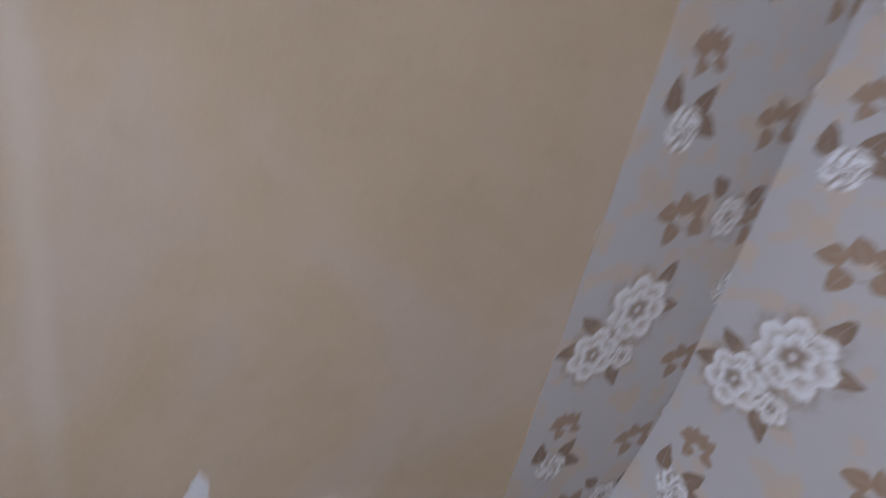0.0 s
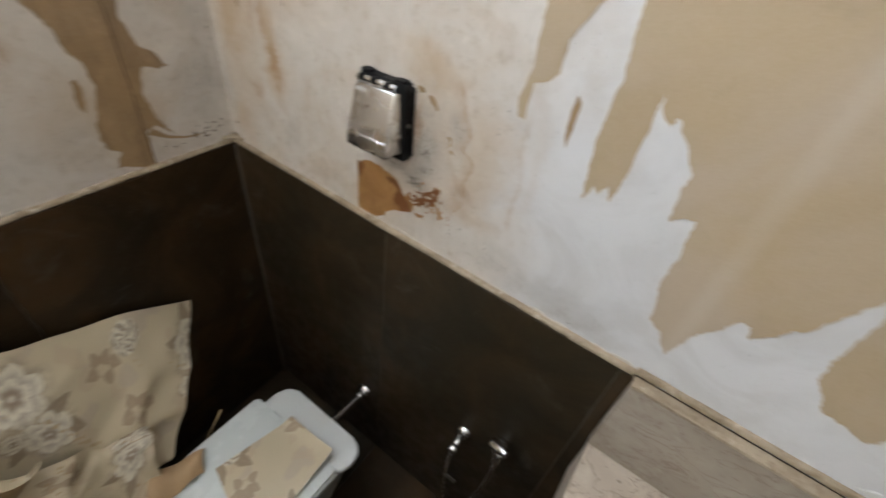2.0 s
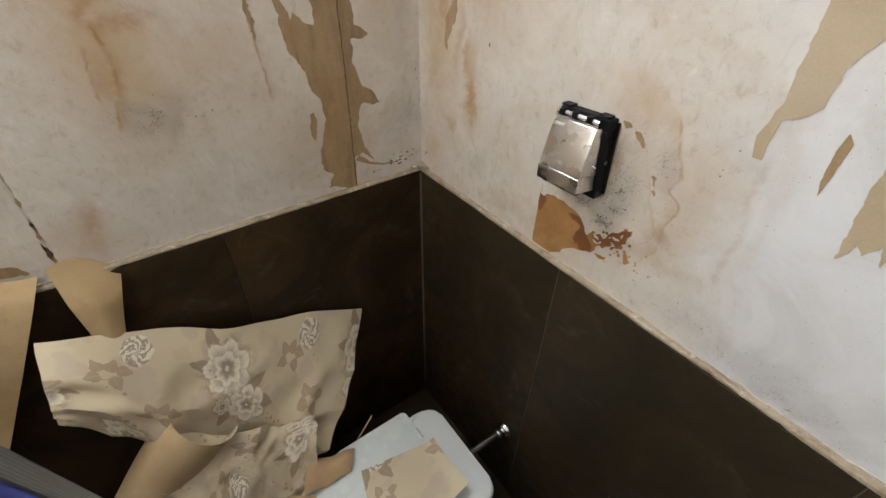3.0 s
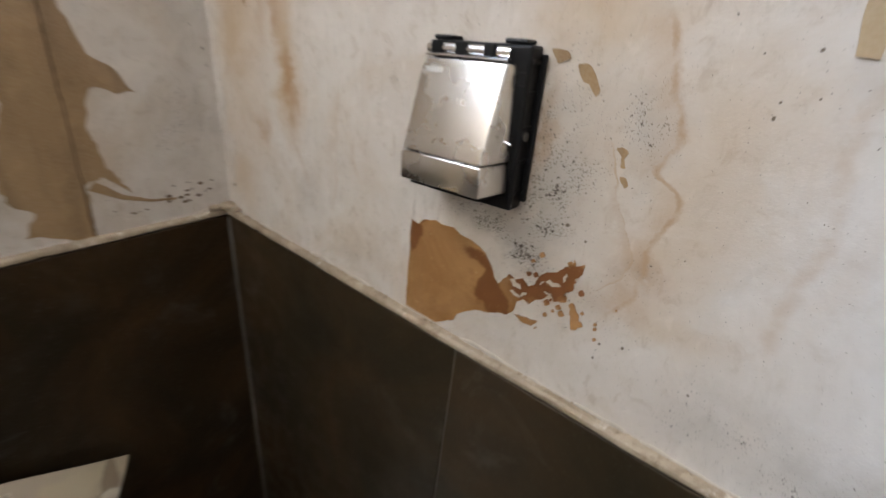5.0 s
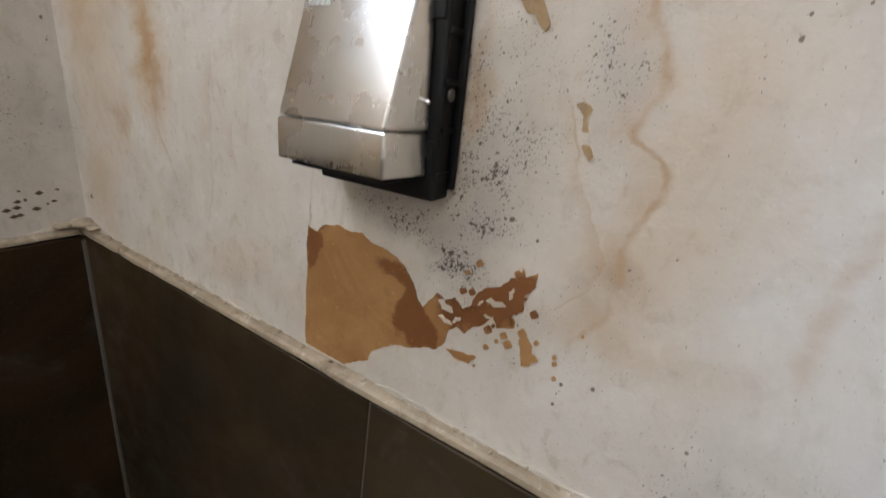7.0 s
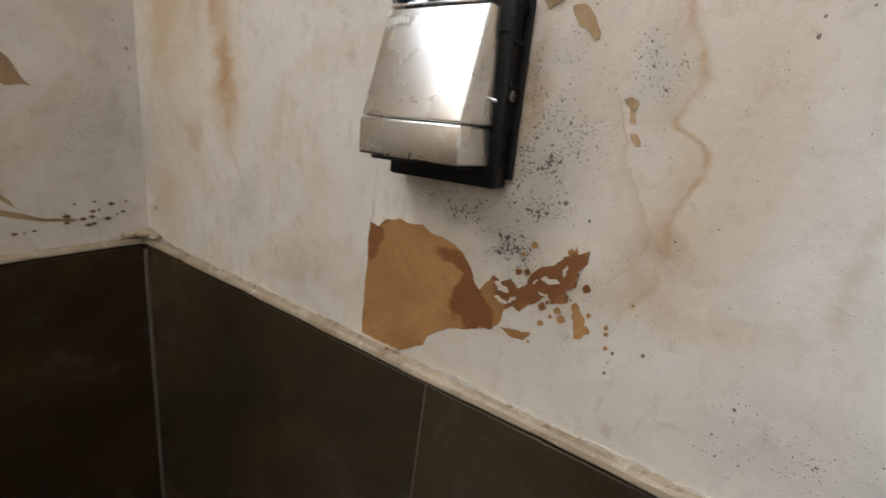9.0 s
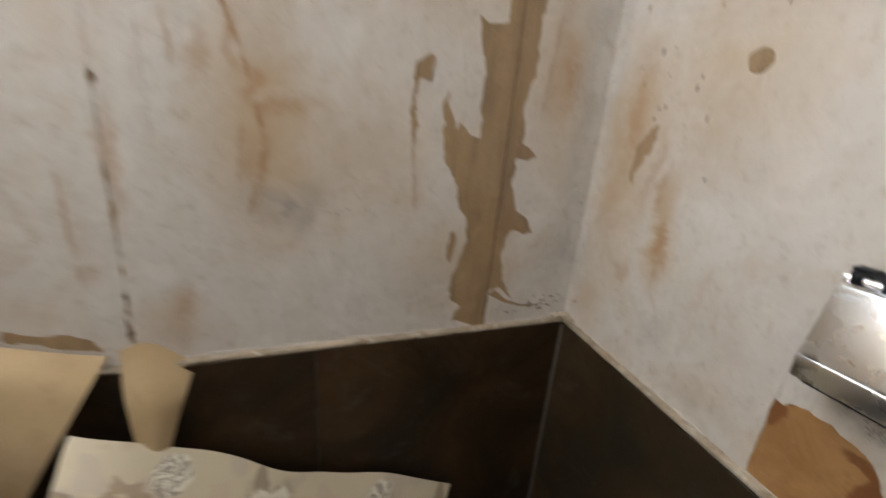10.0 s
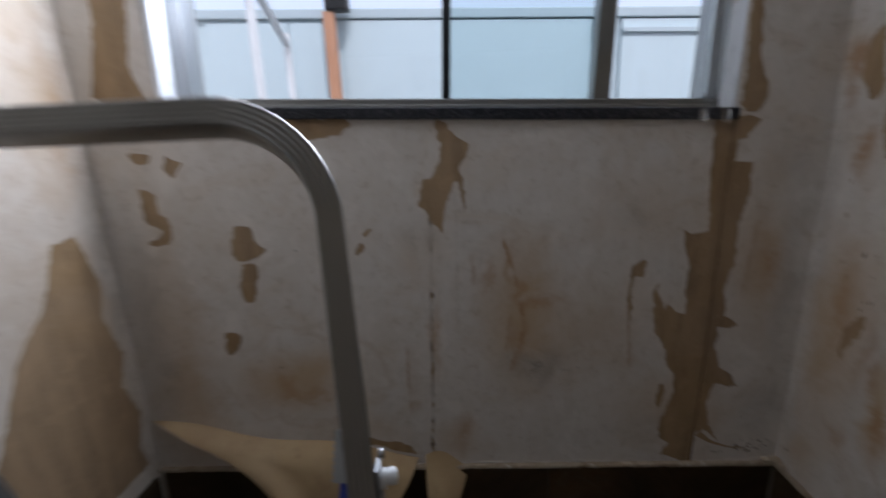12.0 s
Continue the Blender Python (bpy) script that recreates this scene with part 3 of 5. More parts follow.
GUTTER = simple("pale_blue_metal", (0.44, 0.52, 0.56), 0.45, 0, 0.05, 8, 0.03)
ORANGE = simple("orange_painted_post", (0.50, 0.25, 0.14), 0.5, 0, 0.15, 12, 0.1)
CLEAR = glass("window_glass")
TINTED = glass("tinted_window_glass", (0.74, 0.83, 0.85))
BOWL_GLASS = glass("green_glass", (0.80, 0.93, 0.88), 0.02)
CLEAR_PLASTIC = glass('clear_plastic', (0.92, 0.94, 0.95), 0.15)
FLORAL_OLD = floral('floral_wallpaper_yellowed', (0.60, 0.505, 0.345), (0.74, 0.68, 0.54), 0.35)
WET_PAPER = paper_tan('orange_paper_back', (0.46, 0.30, 0.15), (0.36, 0.22, 0.10), 0.6)
WHITE_PAPER = paper_tan("white_paper", (0.70, 0.71, 0.69), (0.66, 0.66, 0.62), 0.3)

# ---- mesh helpers ----


def mesh_of(name, bm, mats, parent=None, label="", smooth=False):
    bmesh.ops.recalc_face_normals(bm, faces=bm.faces)
    return raw_mesh(name, bm, mats, parent, label, smooth)


def raw_mesh(name, bm, mats, parent=None, label="", smooth=False):
    me = bpy.data.meshes.new(name)
    bm.to_mesh(me)
    bm.free()
    for m in mats if isinstance(mats, (list, tuple)) else [mats]:
        me.materials.append(m)
    if smooth:
        me.shade_smooth()
        me.set_sharp_from_angle(angle=radians(48))
    ob = new(name, me)
    if parent:
        ob.parent = parent
        ob.matrix_parent_inverse = parent.matrix_basis.inverted()
    if label:
        tagged(ob, label)
    return ob


def part(name, bm, material, parent, label="", smooth=False):
    return mesh_of(name, bm, material, parent, label, smooth)


def thing(name, at, label, category, group=""):
    e = new(name)
    e.matrix_basis = Matrix.Translation(at)
    return tagged(e, label, category, group)


def box(lo, hi, bevel=0.0, bm=None, segments=2):
    bm = bm or bmesh.new()
    lo, hi = Vector(lo), Vector(hi)
    made = bmesh.ops.create_cube(bm, size=1.0, matrix=Matrix.LocRotScale((lo + hi) / 2, None, hi - lo))["verts"]
    if bevel:
        edges = list({e for v in made for e in v.link_edges})
        bmesh.ops.bevel(bm, geom=edges, offset=bevel, segments=segments, affect="EDGES", profile=0.5)
    return bm


def cylinder(a, b, r, r2=None, seg=20, bm=None, bevel=0.0):
    bm = bm or bmesh.new()
    a, b = Vector(a), Vector(b)
    m = Matrix.Translation((a + b) / 2) @ (b - a).to_track_quat("Z", "Y").to_matrix().to_4x4()
    made = bmesh.ops.create_cone(bm, cap_ends=True, segments=seg, radius1=r, radius2=r if r2 is None else r2, depth=(b - a).length, matrix=m)["verts"]
    if bevel:
        rims = [e for e in {e for v in made for e in v.link_edges} if any(len(f.verts) > 4 for f in e.link_faces)]
        bmesh.ops.bevel(bm, geom=rims, offset=bevel, segments=2, affect="EDGES", profile=0.5)
    return bm


def sweep(path, profile, side=(0, 1, 0), bm=None):
    """A profile of (a, b) pairs carried along a path; a runs along side, b across it."""
    bm = bm or bmesh.new()
    path = [Vector(p) for p in path]
    rings = []
    for i, p in enumerate(path):
        d = (path[min(i + 1, len(path) - 1)] - path[max(i - 1, 0)]).normalized()
        s = Vector(side)
        s = (s - d * s.dot(d)).normalized()
        c = d.cross(s)
        rings.append([bm.verts.new(p + s * a + c * b) for a, b in profile])
    k = len(profile)
    for r, q in zip(rings, rings[1:]):
        for i in range(k):
            bm.faces.new((r[i], r[(i + 1) % k], q[(i + 1) % k], q[i]))
    bm.faces.new(rings[0][::-1])
    bm.faces.new(rings[-1])
    return bm


def ribbed(width, depth, ribs=6, deep=0.0012):
    """A flat rail's section with fine grooves on its two broad faces."""
    a = []
    for i in range(ribs * 2 + 1):
        a.append((-width / 2 + width * i / (ribs * 2), depth / 2 - (deep if i % 2 else 0)))
    return a + [(x, -y) for x, y in reversed(a)]


def ragged(points, size, step=0.007, closed=True, seed=0):
    """A torn outline: short steps along the points with small uneven bites."""
    rnd = random.Random(seed)
    out = []
    ends = list(zip(points, points[1:] + points[:1])) if closed else list(zip(points, points[1:]))
    for (x0, y0), (x1, y1) in ends:
        d = math.hypot(x1 - x0, y1 - y0)
        k = max(1, min(60, int(d / step)))
        for i in range(k):
            f = i / k
            g = (noise.noise(Vector((x0 * 90 + f * d * 90, y0 * 90, seed))) * 0.6 + rnd.uniform(-0.5, 0.5)) * size * (0.35 if i == 0 else 1)
            nx, ny = (-(y1 - y0) / d, (x1 - x0) / d) if d else (0, 0)
            x, y = x0 + (x1 - x0) * f, y0 + (y1 - y0) * f
            q = Vector((x, y, seed * 0.37)) * 45
            out.append((x + nx * g + noise.noise(q) * size * 1.6, y + ny * g + noise.noise(q + Vector((0, 0, 50))) * size * 1.6))
    return out


def rounded_outline(pts, k=4):
    out = []
    n = len(pts)
    for i in range(n):
        p0, p1, p2, p3 = (Vector(pts[(i + j) % n]) for j in (-1, 0, 1, 2))
        for j in range(k):
            t = j / k
            q = 0.5 * ((2 * p1) + (p2 - p0) * t + (2 * p0 - 5 * p1 + 4 * p2 - p3) * t * t + (3 * p1 - p0 - 3 * p2 + p3) * t ** 3)
            out.append((p1.lerp(p2, t) * 0.35 + q * 0.65).to_tuple())
    return out


def on_n(u, v, d):
    return Vector((u, -d, v))


def on_w(u, v, d):
    return Vector((d, -u, v))


def patch(name, outline, place, material, parent, thick=0.0012, size=0.0018, label="", seed=0, step=0.007, soft=False):
    pts = ragged(rounded_outline(outline) if soft else outline, size, step, True, seed)
    bm = bmesh.new()
    low = [bm.verts.new(place(u, v, -0.0006)) for u, v in pts]
    top = [bm.verts.new(place(u, v, thick)) for u, v in pts]
    for tri in tessellate_polygon([[Vector((u, v, 0)) for u, v in pts]]):
        if len(set(tri)) == 3:
            f = bm.faces.new([top[i] for i in tri])
            f.normal_update()
            if f.normal.dot(place(0, 0, 1) - place(0, 0, 0)) < 0:
                f.normal_flip()
    for i in range(len(pts)):
        j = (i + 1) % len(pts)
        bm.faces.new((low[i], low[j], top[j], top[i]))
    return raw_mesh(name, bm, material, parent, label)


def sheet(name, fn, nu, nv, mats, parent, size=(1, 1), uv0=(0, 0), thick=0.0012, label="", keep=None):
    """Loose paper: fn(s, t) gives a place for s, t in 0..1; printed on one side, plain on the other."""
    bm = bmesh.new()
    uv = bm.loops.layers.uv.new("UVMap")
    P = [[Vector(fn(i / nu, j / nv)) for j in range(nv + 1)] for i in range(nu + 1)]
    front, back = {}, {}
    for i in range(nu + 1):
        for j in range(nv + 1):
            a = P[min(i + 1, nu)][j] - P[max(i - 1, 0)][j]
            b = P[i][min(j + 1, nv)] - P[i][max(j - 1, 0)]
            nn = a.cross(b)
            nn = nn.normalized() if nn.length > 1e-9 else Vector((1, 0, 0))
            front[i, j] = bm.verts.new(P[i][j] + nn * thick / 2)
            back[i, j] = bm.verts.new(P[i][j] - nn * thick / 2)

    def face(vs, st, mi):
        f = bm.faces.new(vs)
        f.material_index, f.smooth = mi, True
        for lp, (x, y) in zip(f.loops, st):
            lp[uv].uv = (uv0[0] + x * size[0], uv0[1] + y * size[1])
    for i in range(nu):
        for j in range(nv):
            q = ((i, j), (i + 1, j), (i + 1, j + 1), (i, j + 1))
            st = [(a / nu, b / nv) for a, b in q]
            face([front[k] for k in q], st, 0)
            face([back[k] for k in reversed(q)], st[::-1], 1)
    edge = [(i, 0) for i in range(nu)] + [(nu, j) for j in range(nv)] + [(i, nv) for i in range(nu, 0, -1)] + [(0, j) for j in range(nv, 0, -1)]
    for k, l in zip(edge, edge[1:] + edge[:1]):
        face([front[l], front[k], back[k], back[l]], [(0, 0)] * 4, 1)
    return raw_mesh(name, bm, mats, parent, label, True)


def bez(a, b, c, t):
    a, b, c = Vector(a), Vector(b), Vector(c)
    return a * (1 - t) ** 2 + b * 2 * t * (1 - t) + c * t * t


def lerp4(tl, tr, bl, br, s, t):
    return (Vector(tl) * (1 - s) + Vector(tr) * s) * (1 - t) + (Vector(bl) * (1 - s) + Vector(br) * s) * t


# ---- the room ----
RX, RY, TOP, H = 2.385, -1.745, 2.78, 1.211
SILL, WY0, WY1, WTOP = 2.158, -1.55, -0.217, 2.62
SLOPE = -0.042

wall_north = tagged(mesh_of("wall_north", box((-0.15, 0, 0), (RX + 0.15, 0.15, TOP)), N_WALL), "stripped white plaster wall with stains and torn wallpaper remains", "wall", kind="structure")
bm = box((-0.15, RY - 0.15, 0), (0, 0, SILL))
box((-0.15, RY - 0.15, WTOP), (0, 0, TOP), bm=bm)
box((-0.15, RY - 0.15, SILL), (0, WY0, WTOP), bm=bm)
box((-0.15, WY1, SILL), (0, 0, WTOP), bm=bm)
for w in bm.verts:
    if 2.1 < w.co.z < 2.7:
        w.co.z += SLOPE * (w.co.y + 0.876)
wall_west = tagged(mesh_of("wall_west", bm, W_WALL), "stripped plaster window wall with brown stains and paper remains", "wall", kind="structure")
wall_east = tagged(mesh_of("wall_east", box((RX, RY - 0.15, 0), (RX + 0.15, 0, TOP)), PLAIN_WALL), "plain plaster wall behind floral wallpaper", "wall", kind="structure")
wall_south = tagged(mesh_of("wall_south", box((0, RY - 0.15, 0), (RX, RY, TOP)), SIDE_WALL), "pale stripped plaster side wall", "wall", kind="structure")
ceiling = tagged(mesh_of("ceiling", box((-0.15, RY - 0.15, TOP), (RX + 0.15, 0.15, TOP + 0.1)), CEILING), "plain white painted ceiling", "ceiling", kind="structure")
floor = tagged(mesh_of("floor", box((-0.15, RY - 0.15, -0.1), (RX + 0.15, 0.15, 0)), GROUT), "dark porcelain tile floor", "floor", kind="structure")

# torn paper on the valve wall
TAN_A = [(0.989, 1.787), (0.998, 1.71), (0.996, 1.605), (1.008, 1.502), (1.018, 1.539), (1.028, 1.527), (1.038, 1.548), (1.051, 1.52), (1.057, 1.567), (1.057, 1.628), (1.056, 1.699), (1.067, 1.673), (1.081, 1.661), (1.09, 1.678), (1.103, 1.655), (1.119, 1.644), (1.133, 1.612), (1.138, 1.534), (1.172, 1.553), (1.179, 1.497), (1.179, 1.428), (1.195, 1.347), (1.221, 1.33), (1.245, 1.29)]
TAN_B = [(1.245, 1.29), (1.263, 1.358), (1.303, 1.427), (1.317, 1.426), (1.324, 1.402), (1.371, 1.466), (1.403, 1.551), (1.419, 1.531), (1.418, 1.466), (1.426, 1.402), (1.459, 1.345), (1.528, 1.33), (1.554, 1.379), (1.582, 1.43), (1.61, 1.356), (1.628, 1.337), (1.648, 1.265), (1.706, 1.272), (1.769, 1.261), (1.832, 1.256), (1.919, 1.293), (1.992, 1.234)]
FINGER1 = [(0.863, 1.768), (0.867, 1.678), (0.856, 1.63), (0.863, 1.599), (0.874, 1.597), (0.874, 1.654), (0.9, 1.667), (0.909, 1.682), (0.91, 1.729), (0.934, 1.776), (0.944, 1.786)]
SLIVER = [(0.948, 1.661), (0.956, 1.651), (0.955, 1.605), (0.953, 1.578), (0.948, 1.598), (0.944, 1.638)]
BROWN = [(0.5, 1.362), (0.512, 1.358), (0.522, 1.369), (0.54, 1.374), (0.556, 1.370), (0.569, 1.373), (0.582, 1.367), (0.59, 1.366), (0.608, 1.362), (0.62, 1.355), (0.629, 1.344), (0.635, 1.333), (0.643, 1.326), (0.649, 1.336), (0.654, 1.344), (0.663, 1.341), (0.671, 1.347), (0.680, 1.340), (0.687, 1.345), (0.690, 1.357), (0.698, 1.366), (0.708, 1.370), (0.714, 1.379), (0.721, 1.382), (0.7225, 1.391), (0.7255, 1.384), (0.734, 1.390), (0.735, 1.378), (0.729, 1.369), (0.730, 1.357), (0.722, 1.350), (0.721, 1.338), (0.712, 1.334), (0.708, 1.344), (0.701, 1.333), (0.692, 1.328), (0.686, 1.318), (0.678, 1.322), (0.67, 1.314), (0.668, 1.300), (0.660, 1.289), (0.648, 1.287), (0.636, 1.281), (0.618, 1.276), (0.604, 1.268), (0.591, 1.256), (0.588, 1.243), (0.575, 1.236), (0.558, 1.2235), (0.5, 1.2235)]
BROWN2 = [(0.671, 1.297), (0.682, 1.299), (0.7, 1.301), (0.695, 1.292), (0.68, 1.292)]
BROWN3 = [(0.732, 1.332), (0.736, 1.34), (0.743, 1.332), (0.744, 1.315), (0.738, 1.312)]
CHIP2 = [(0.681, 1.571), (0.691, 1.574), (0.699, 1.567), (0.706, 1.554), (0.703, 1.548), (0.695, 1.558), (0.688, 1.559)]
CHIP1 = [(0.733, 1.509), (0.738, 1.511), (0.743, 1.507), (0.741, 1.500), (0.7445, 1.493), (0.740, 1.4935), (0.738, 1.502)]
CHIP3 = [(0.743, 1.486), (0.748, 1.487), (0.751, 1.48), (0.748, 1.477)]
CHIP4 = [(0.653, 1.581), (0.668, 1.582), (0.672, 1.576), (0.662, 1.569), (0.658, 1.574)]
STREAK_L = [(0.262, 2.133), (0.261, 2.036), (0.249, 1.876), (0.283, 1.865), (0.309, 1.881), (0.302, 1.827), (0.285, 1.786), (0.291, 1.718), (0.285, 1.66), (0.307, 1.662), (0.33, 1.692), (0.337, 1.672), (0.361, 1.743), (0.367, 1.723), (0.363, 1.652), (0.356, 1.605), (0.332, 1.576), (0.322, 1.514), (0.298, 1.488), (0.295, 1.44), (0.322, 1.352), (0.325, 1.301), (0.298, 1.276), (0.317, 1.24), (0.233, 1.213)]
STREAK_R = [(0.233, 1.213), (0.228, 1.309), (0.2, 1.319), (0.164, 1.282), (0.193, 1.335), (0.206, 1.405), (0.191, 1.455), (0.133, 1.449), (0.157, 1.489), (0.183, 1.507), (0.203, 1.564), (0.2, 1.617), (0.154, 1.623), (0.187, 1.653), (0.194, 1.725), (0.179, 1.807), (0.179, 1.886), (0.164, 1.949), (0.166, 2.034), (0.207, 2.035), (0.204, 2.079), (0.184, 2.087), (0.161, 2.129), (0.21, 2.136)]
CENTRE = [(0.9, 2.157), (0.875, 2.149), (0.857, 2.12), (0.827, 2.099), (0.832, 2.073), (0.849, 2.047), (0.834, 2.004), (0.834, 1.937), (0.841, 1.965), (0.851, 2.01), (0.866, 1.999), (0.891, 1.927), (0.89, 1.881), (0.914, 1.917), (0.926, 1.94), (0.946, 1.958), (0.938, 2.017), (0.916, 2.022), (0.897, 2.058), (0.887, 2.079)]
UNDER_SILL = [(1.372, 2.172), (1.109, 2.167), (1.116, 2.138), (1.145, 2.129), (1.199, 2.124), (1.26, 2.122), (1.302, 2.136), (1.36, 2.154)]
BLOB1 = [(1.114, 1.858), (1.098, 1.871), (1.086, 1.862), (1.091, 1.845), (1.117, 1.844)]
BLOB2 = [(1.089, 1.891), (1.07, 1.909), (1.068, 1.899), (1.085, 1.885)]
HOOK = [(0.431, 1.775), (0.398, 1.803), (0.388, 1.792), (0.397, 1.759), (0.415, 1.76), (0.424, 1.741), (0.42, 1.65), (0.429, 1.65)]
SLIV2 = [(0.334, 1.455), (0.322, 1.459), (0.32, 1.418), (0.331, 1.383), (0.339, 1.412)]
LP1 = [(1.635, 2.02), (1.601, 2.009), (1.599, 1.962), (1.574, 1.944), (1.582, 1.883), (1.642, 1.882), (1.595, 1.913), (1.639, 1.946)]
LP2 = [(1.413, 1.917), (1.37, 1.916), (1.365, 1.879), (1.342, 1.856), (1.39, 1.828), (1.431, 1.849)]
LP3 = [(1.406, 1.821), (1.369, 1.82), (1.386, 1.729), (1.411, 1.723), (1.42, 1.761)]
LP4 = [(1.478, 1.632), (1.436, 1.625), (1.472, 1.573), (1.489, 1.586)]
LP5 = [(1.647, 2.106), (1.598, 2.108), (1.6, 2.084), (1.631, 2.085)]
LP6 = [(1.557, 2.102), (1.519, 2.081), (1.547, 2.044), (1.561, 2.069)]
UPR = [(0.214, 2.374), (0.188, 2.372), (0.176, 2.249), (0.151, 2.189), (0.172, 2.142), (0.211, 2.162), (0.203, 2.238)]
NPA = [(0.123, 2.105), (0.12, 2.161), (0.141, 2.189), (0.169, 2.203), (0.197, 2.208), (0.221, 2.182), (0.225, 2.132), (0.211, 2.073), (0.201, 2.064), (0.19, 2.027), (0.162, 2.039), (0.139, 2.037)]
NPB = [(0.337, 2.201), (0.302, 2.177), (0.269, 2.157), (0.276, 2.11), (0.293, 2.084), (0.281, 2.072), (0.265, 2.088), (0.262, 2.131), (0.252, 2.151), (0.24, 2.139), (0.25, 2.035), (0.285, 2.023), (0.321, 2.009), (0.33, 2.035), (0.34, 2.048), (0.362, 2.076)]
NST = [(0.164, 1.71), (0.169, 1.686), (0.135, 1.623), (0.128, 1.59), (0.12, 1.611), (0.125, 1.673)]
NC1 = [(0.304, 1.823), (0.319, 1.833), (0.339, 1.828), (0.344, 1.813), (0.332, 1.798), (0.311, 1.801)]
NC2 = [(0.291, 1.951), (0.303, 1.952), (0.314, 1.939), (0.309, 1.925), (0.297, 1.929)]
WBOT = [(1.125, 1.31), (1.084, 1.295), (1.039, 1.292), (0.996, 1.265), (1.001, 1.253), (1.124, 1.289)]
NPC = [(0.081, 2.299), (0.056, 2.263), (0.057, 2.198), (0.086, 2.151), (0.107, 2.181)]

TAN_TOP = [(2.0, 1.232), (1.982, 1.6), (1.980, TOP - 0.01), (1.03, TOP - 0.01), (1.0, 2.04), (1.061, 2.03)]
patch("torn_paper", TAN_A[:11] + [(1.075, 1.78), (1.075, 2.05), (1.0, 2.05)], on_n, TAN, wall_north, 0.0010, 0.0018, "", 63, 0.0045)
patch("tan_paper_layer", TAN_A[10:] + TAN_B[1:] + TAN_TOP, on_n, TAN, wall_north, 0.0014, 0.0030, "smooth tan paper layer with a ragged torn lower edge", 1, 0.0038)
patch("torn_paper", FINGER1 + [(0.965, 2.0), (0.97, 2.4), (0.85, 2.4), (0.86, 2.0)], on_n, TAN, wall_north, 0.0012, 0.0016, "hanging finger of torn tan paper", 2)
patch("torn_paper", SLIVER, on_n, TAN_DIRTY, wall_north, 0.001, 0.001, "", 3, 0.005)
patch("wet_plaster", BROWN, on_n, WET, wall_north, 0.0010, 0.0012, "wet orange-brown bare plaster where the skim has flaked off", 4, 0.0026)
for k, o in enumerate((BROWN2, BROWN3)):
    patch("wet_plaster", o, on_n, WET, wall_north, 0.0012, 0.0012, "", 5 + k, 0.003)
for k, o in enumerate((CHIP1, CHIP2, CHIP3, CHIP4, NPA, NPB, NPC, NST, NC1, NC2)):
    patch("torn_paper", o, on_n, TAN_DIRTY, wall_north, 0.001, 0.0055 if 4 <= k < 8 else 0.0015, "", 8 + k, 0.006 if 4 <= k < 8 else 0.0035, True)
rnd = random.Random(5)
for k in range(30):
    u, v, r = 0.70 + rnd.gauss(0, 0.030), 1.335 + rnd.gauss(0, 0.022), rnd.uniform(0.0012, 0.0038)
    patch("plaster_flake", [(u - r, v), (u - r * 0.2, v - r * 1.2), (u + r * 1.1, v - r * 0.2), (u, v + r)], on_n, WET, wall_north, 0.0015, 0.0006, "", 40 + k, 0.002, True)
# islands of white skim left standing on the wet patch
for k in range(8):
    f, w = rnd.random(), rnd.uniform(0.0, 3.1)
    u, v, r, q = 0.655 + 0.075 * f + rnd.gauss(0, 0.006), 1.318 + 0.05 * f + rnd.gauss(0, 0.010), rnd.uniform(0.0030, 0.0085), rnd.uniform(0.3, 0.6)
    turn = [(math.cos(w) * x * r - math.sin(w) * y * r * q, math.sin(w) * x * r + math.cos(w) * y * r * q) for x, y in ((-1, -0.3), (-0.5, -1), (0.1, -0.4), (0.6, -0.9), (1, 0.2), (0.4, 0.5), (0.1, 1), (-0.4, 0.4))]
    patch("skim_island", [(u + x, v + y) for x, y in turn], on_n, N_WALL, wall_north, 0.0019, 0.0005, "", 240 + k, 0.0016)
rnd = random.Random(3)
for k in range(11):
    u, v, r = 1.60 + k * 0.035 + rnd.uniform(-0.01, 0.01), 1.236 + rnd.uniform(-0.004, 0.012), rnd.uniform(0.008, 0.020)
    patch("paper_flake", [(u - r * 1.6, v - 0.004), (u + r, v - 0.006), (u + r * 1.4, v + r * 0.3), (u + r * 0.2, v + r * 0.9), (u - r * 0.5, v + r * 0.4)], on_n, WHITE_PAPER, wall_north, 0.0022, 0.002, "", 150 + k, 0.004)

# torn paper on the window wall
patch("torn_paper", STREAK_L + STREAK_R[1:], on_w, TAN_DIRTY, wall_west, 0.0012, 0.0038, "long vertical streak of stained tan paper", 21, 0.008)
for k, o in enumerate((CENTRE, UNDER_SILL, BLOB1, BLOB2, HOOK, SLIV2, LP1, LP2, LP3, LP4, LP5, LP6, UPR, WBOT)):
    patch("torn_paper", o, on_w, TAN_DIRTY, wall_west, 0.0012, 0.0046, "", 22 + k, 0.006, True)

patch("torn_paper", [(1.572, 2.22), (1.60, 2.30), (1.575, 2.45), (1.58, 2.70), (1.70, 2.70), (1.66, 2.42), (1.70, 2.24), (1.62, 2.18)], on_w, TAN_DIRTY, wall_west, 0.0012, 0.003, "", 61)


def on_s(u, v, d):
    return Vector((u, RY + d, v))


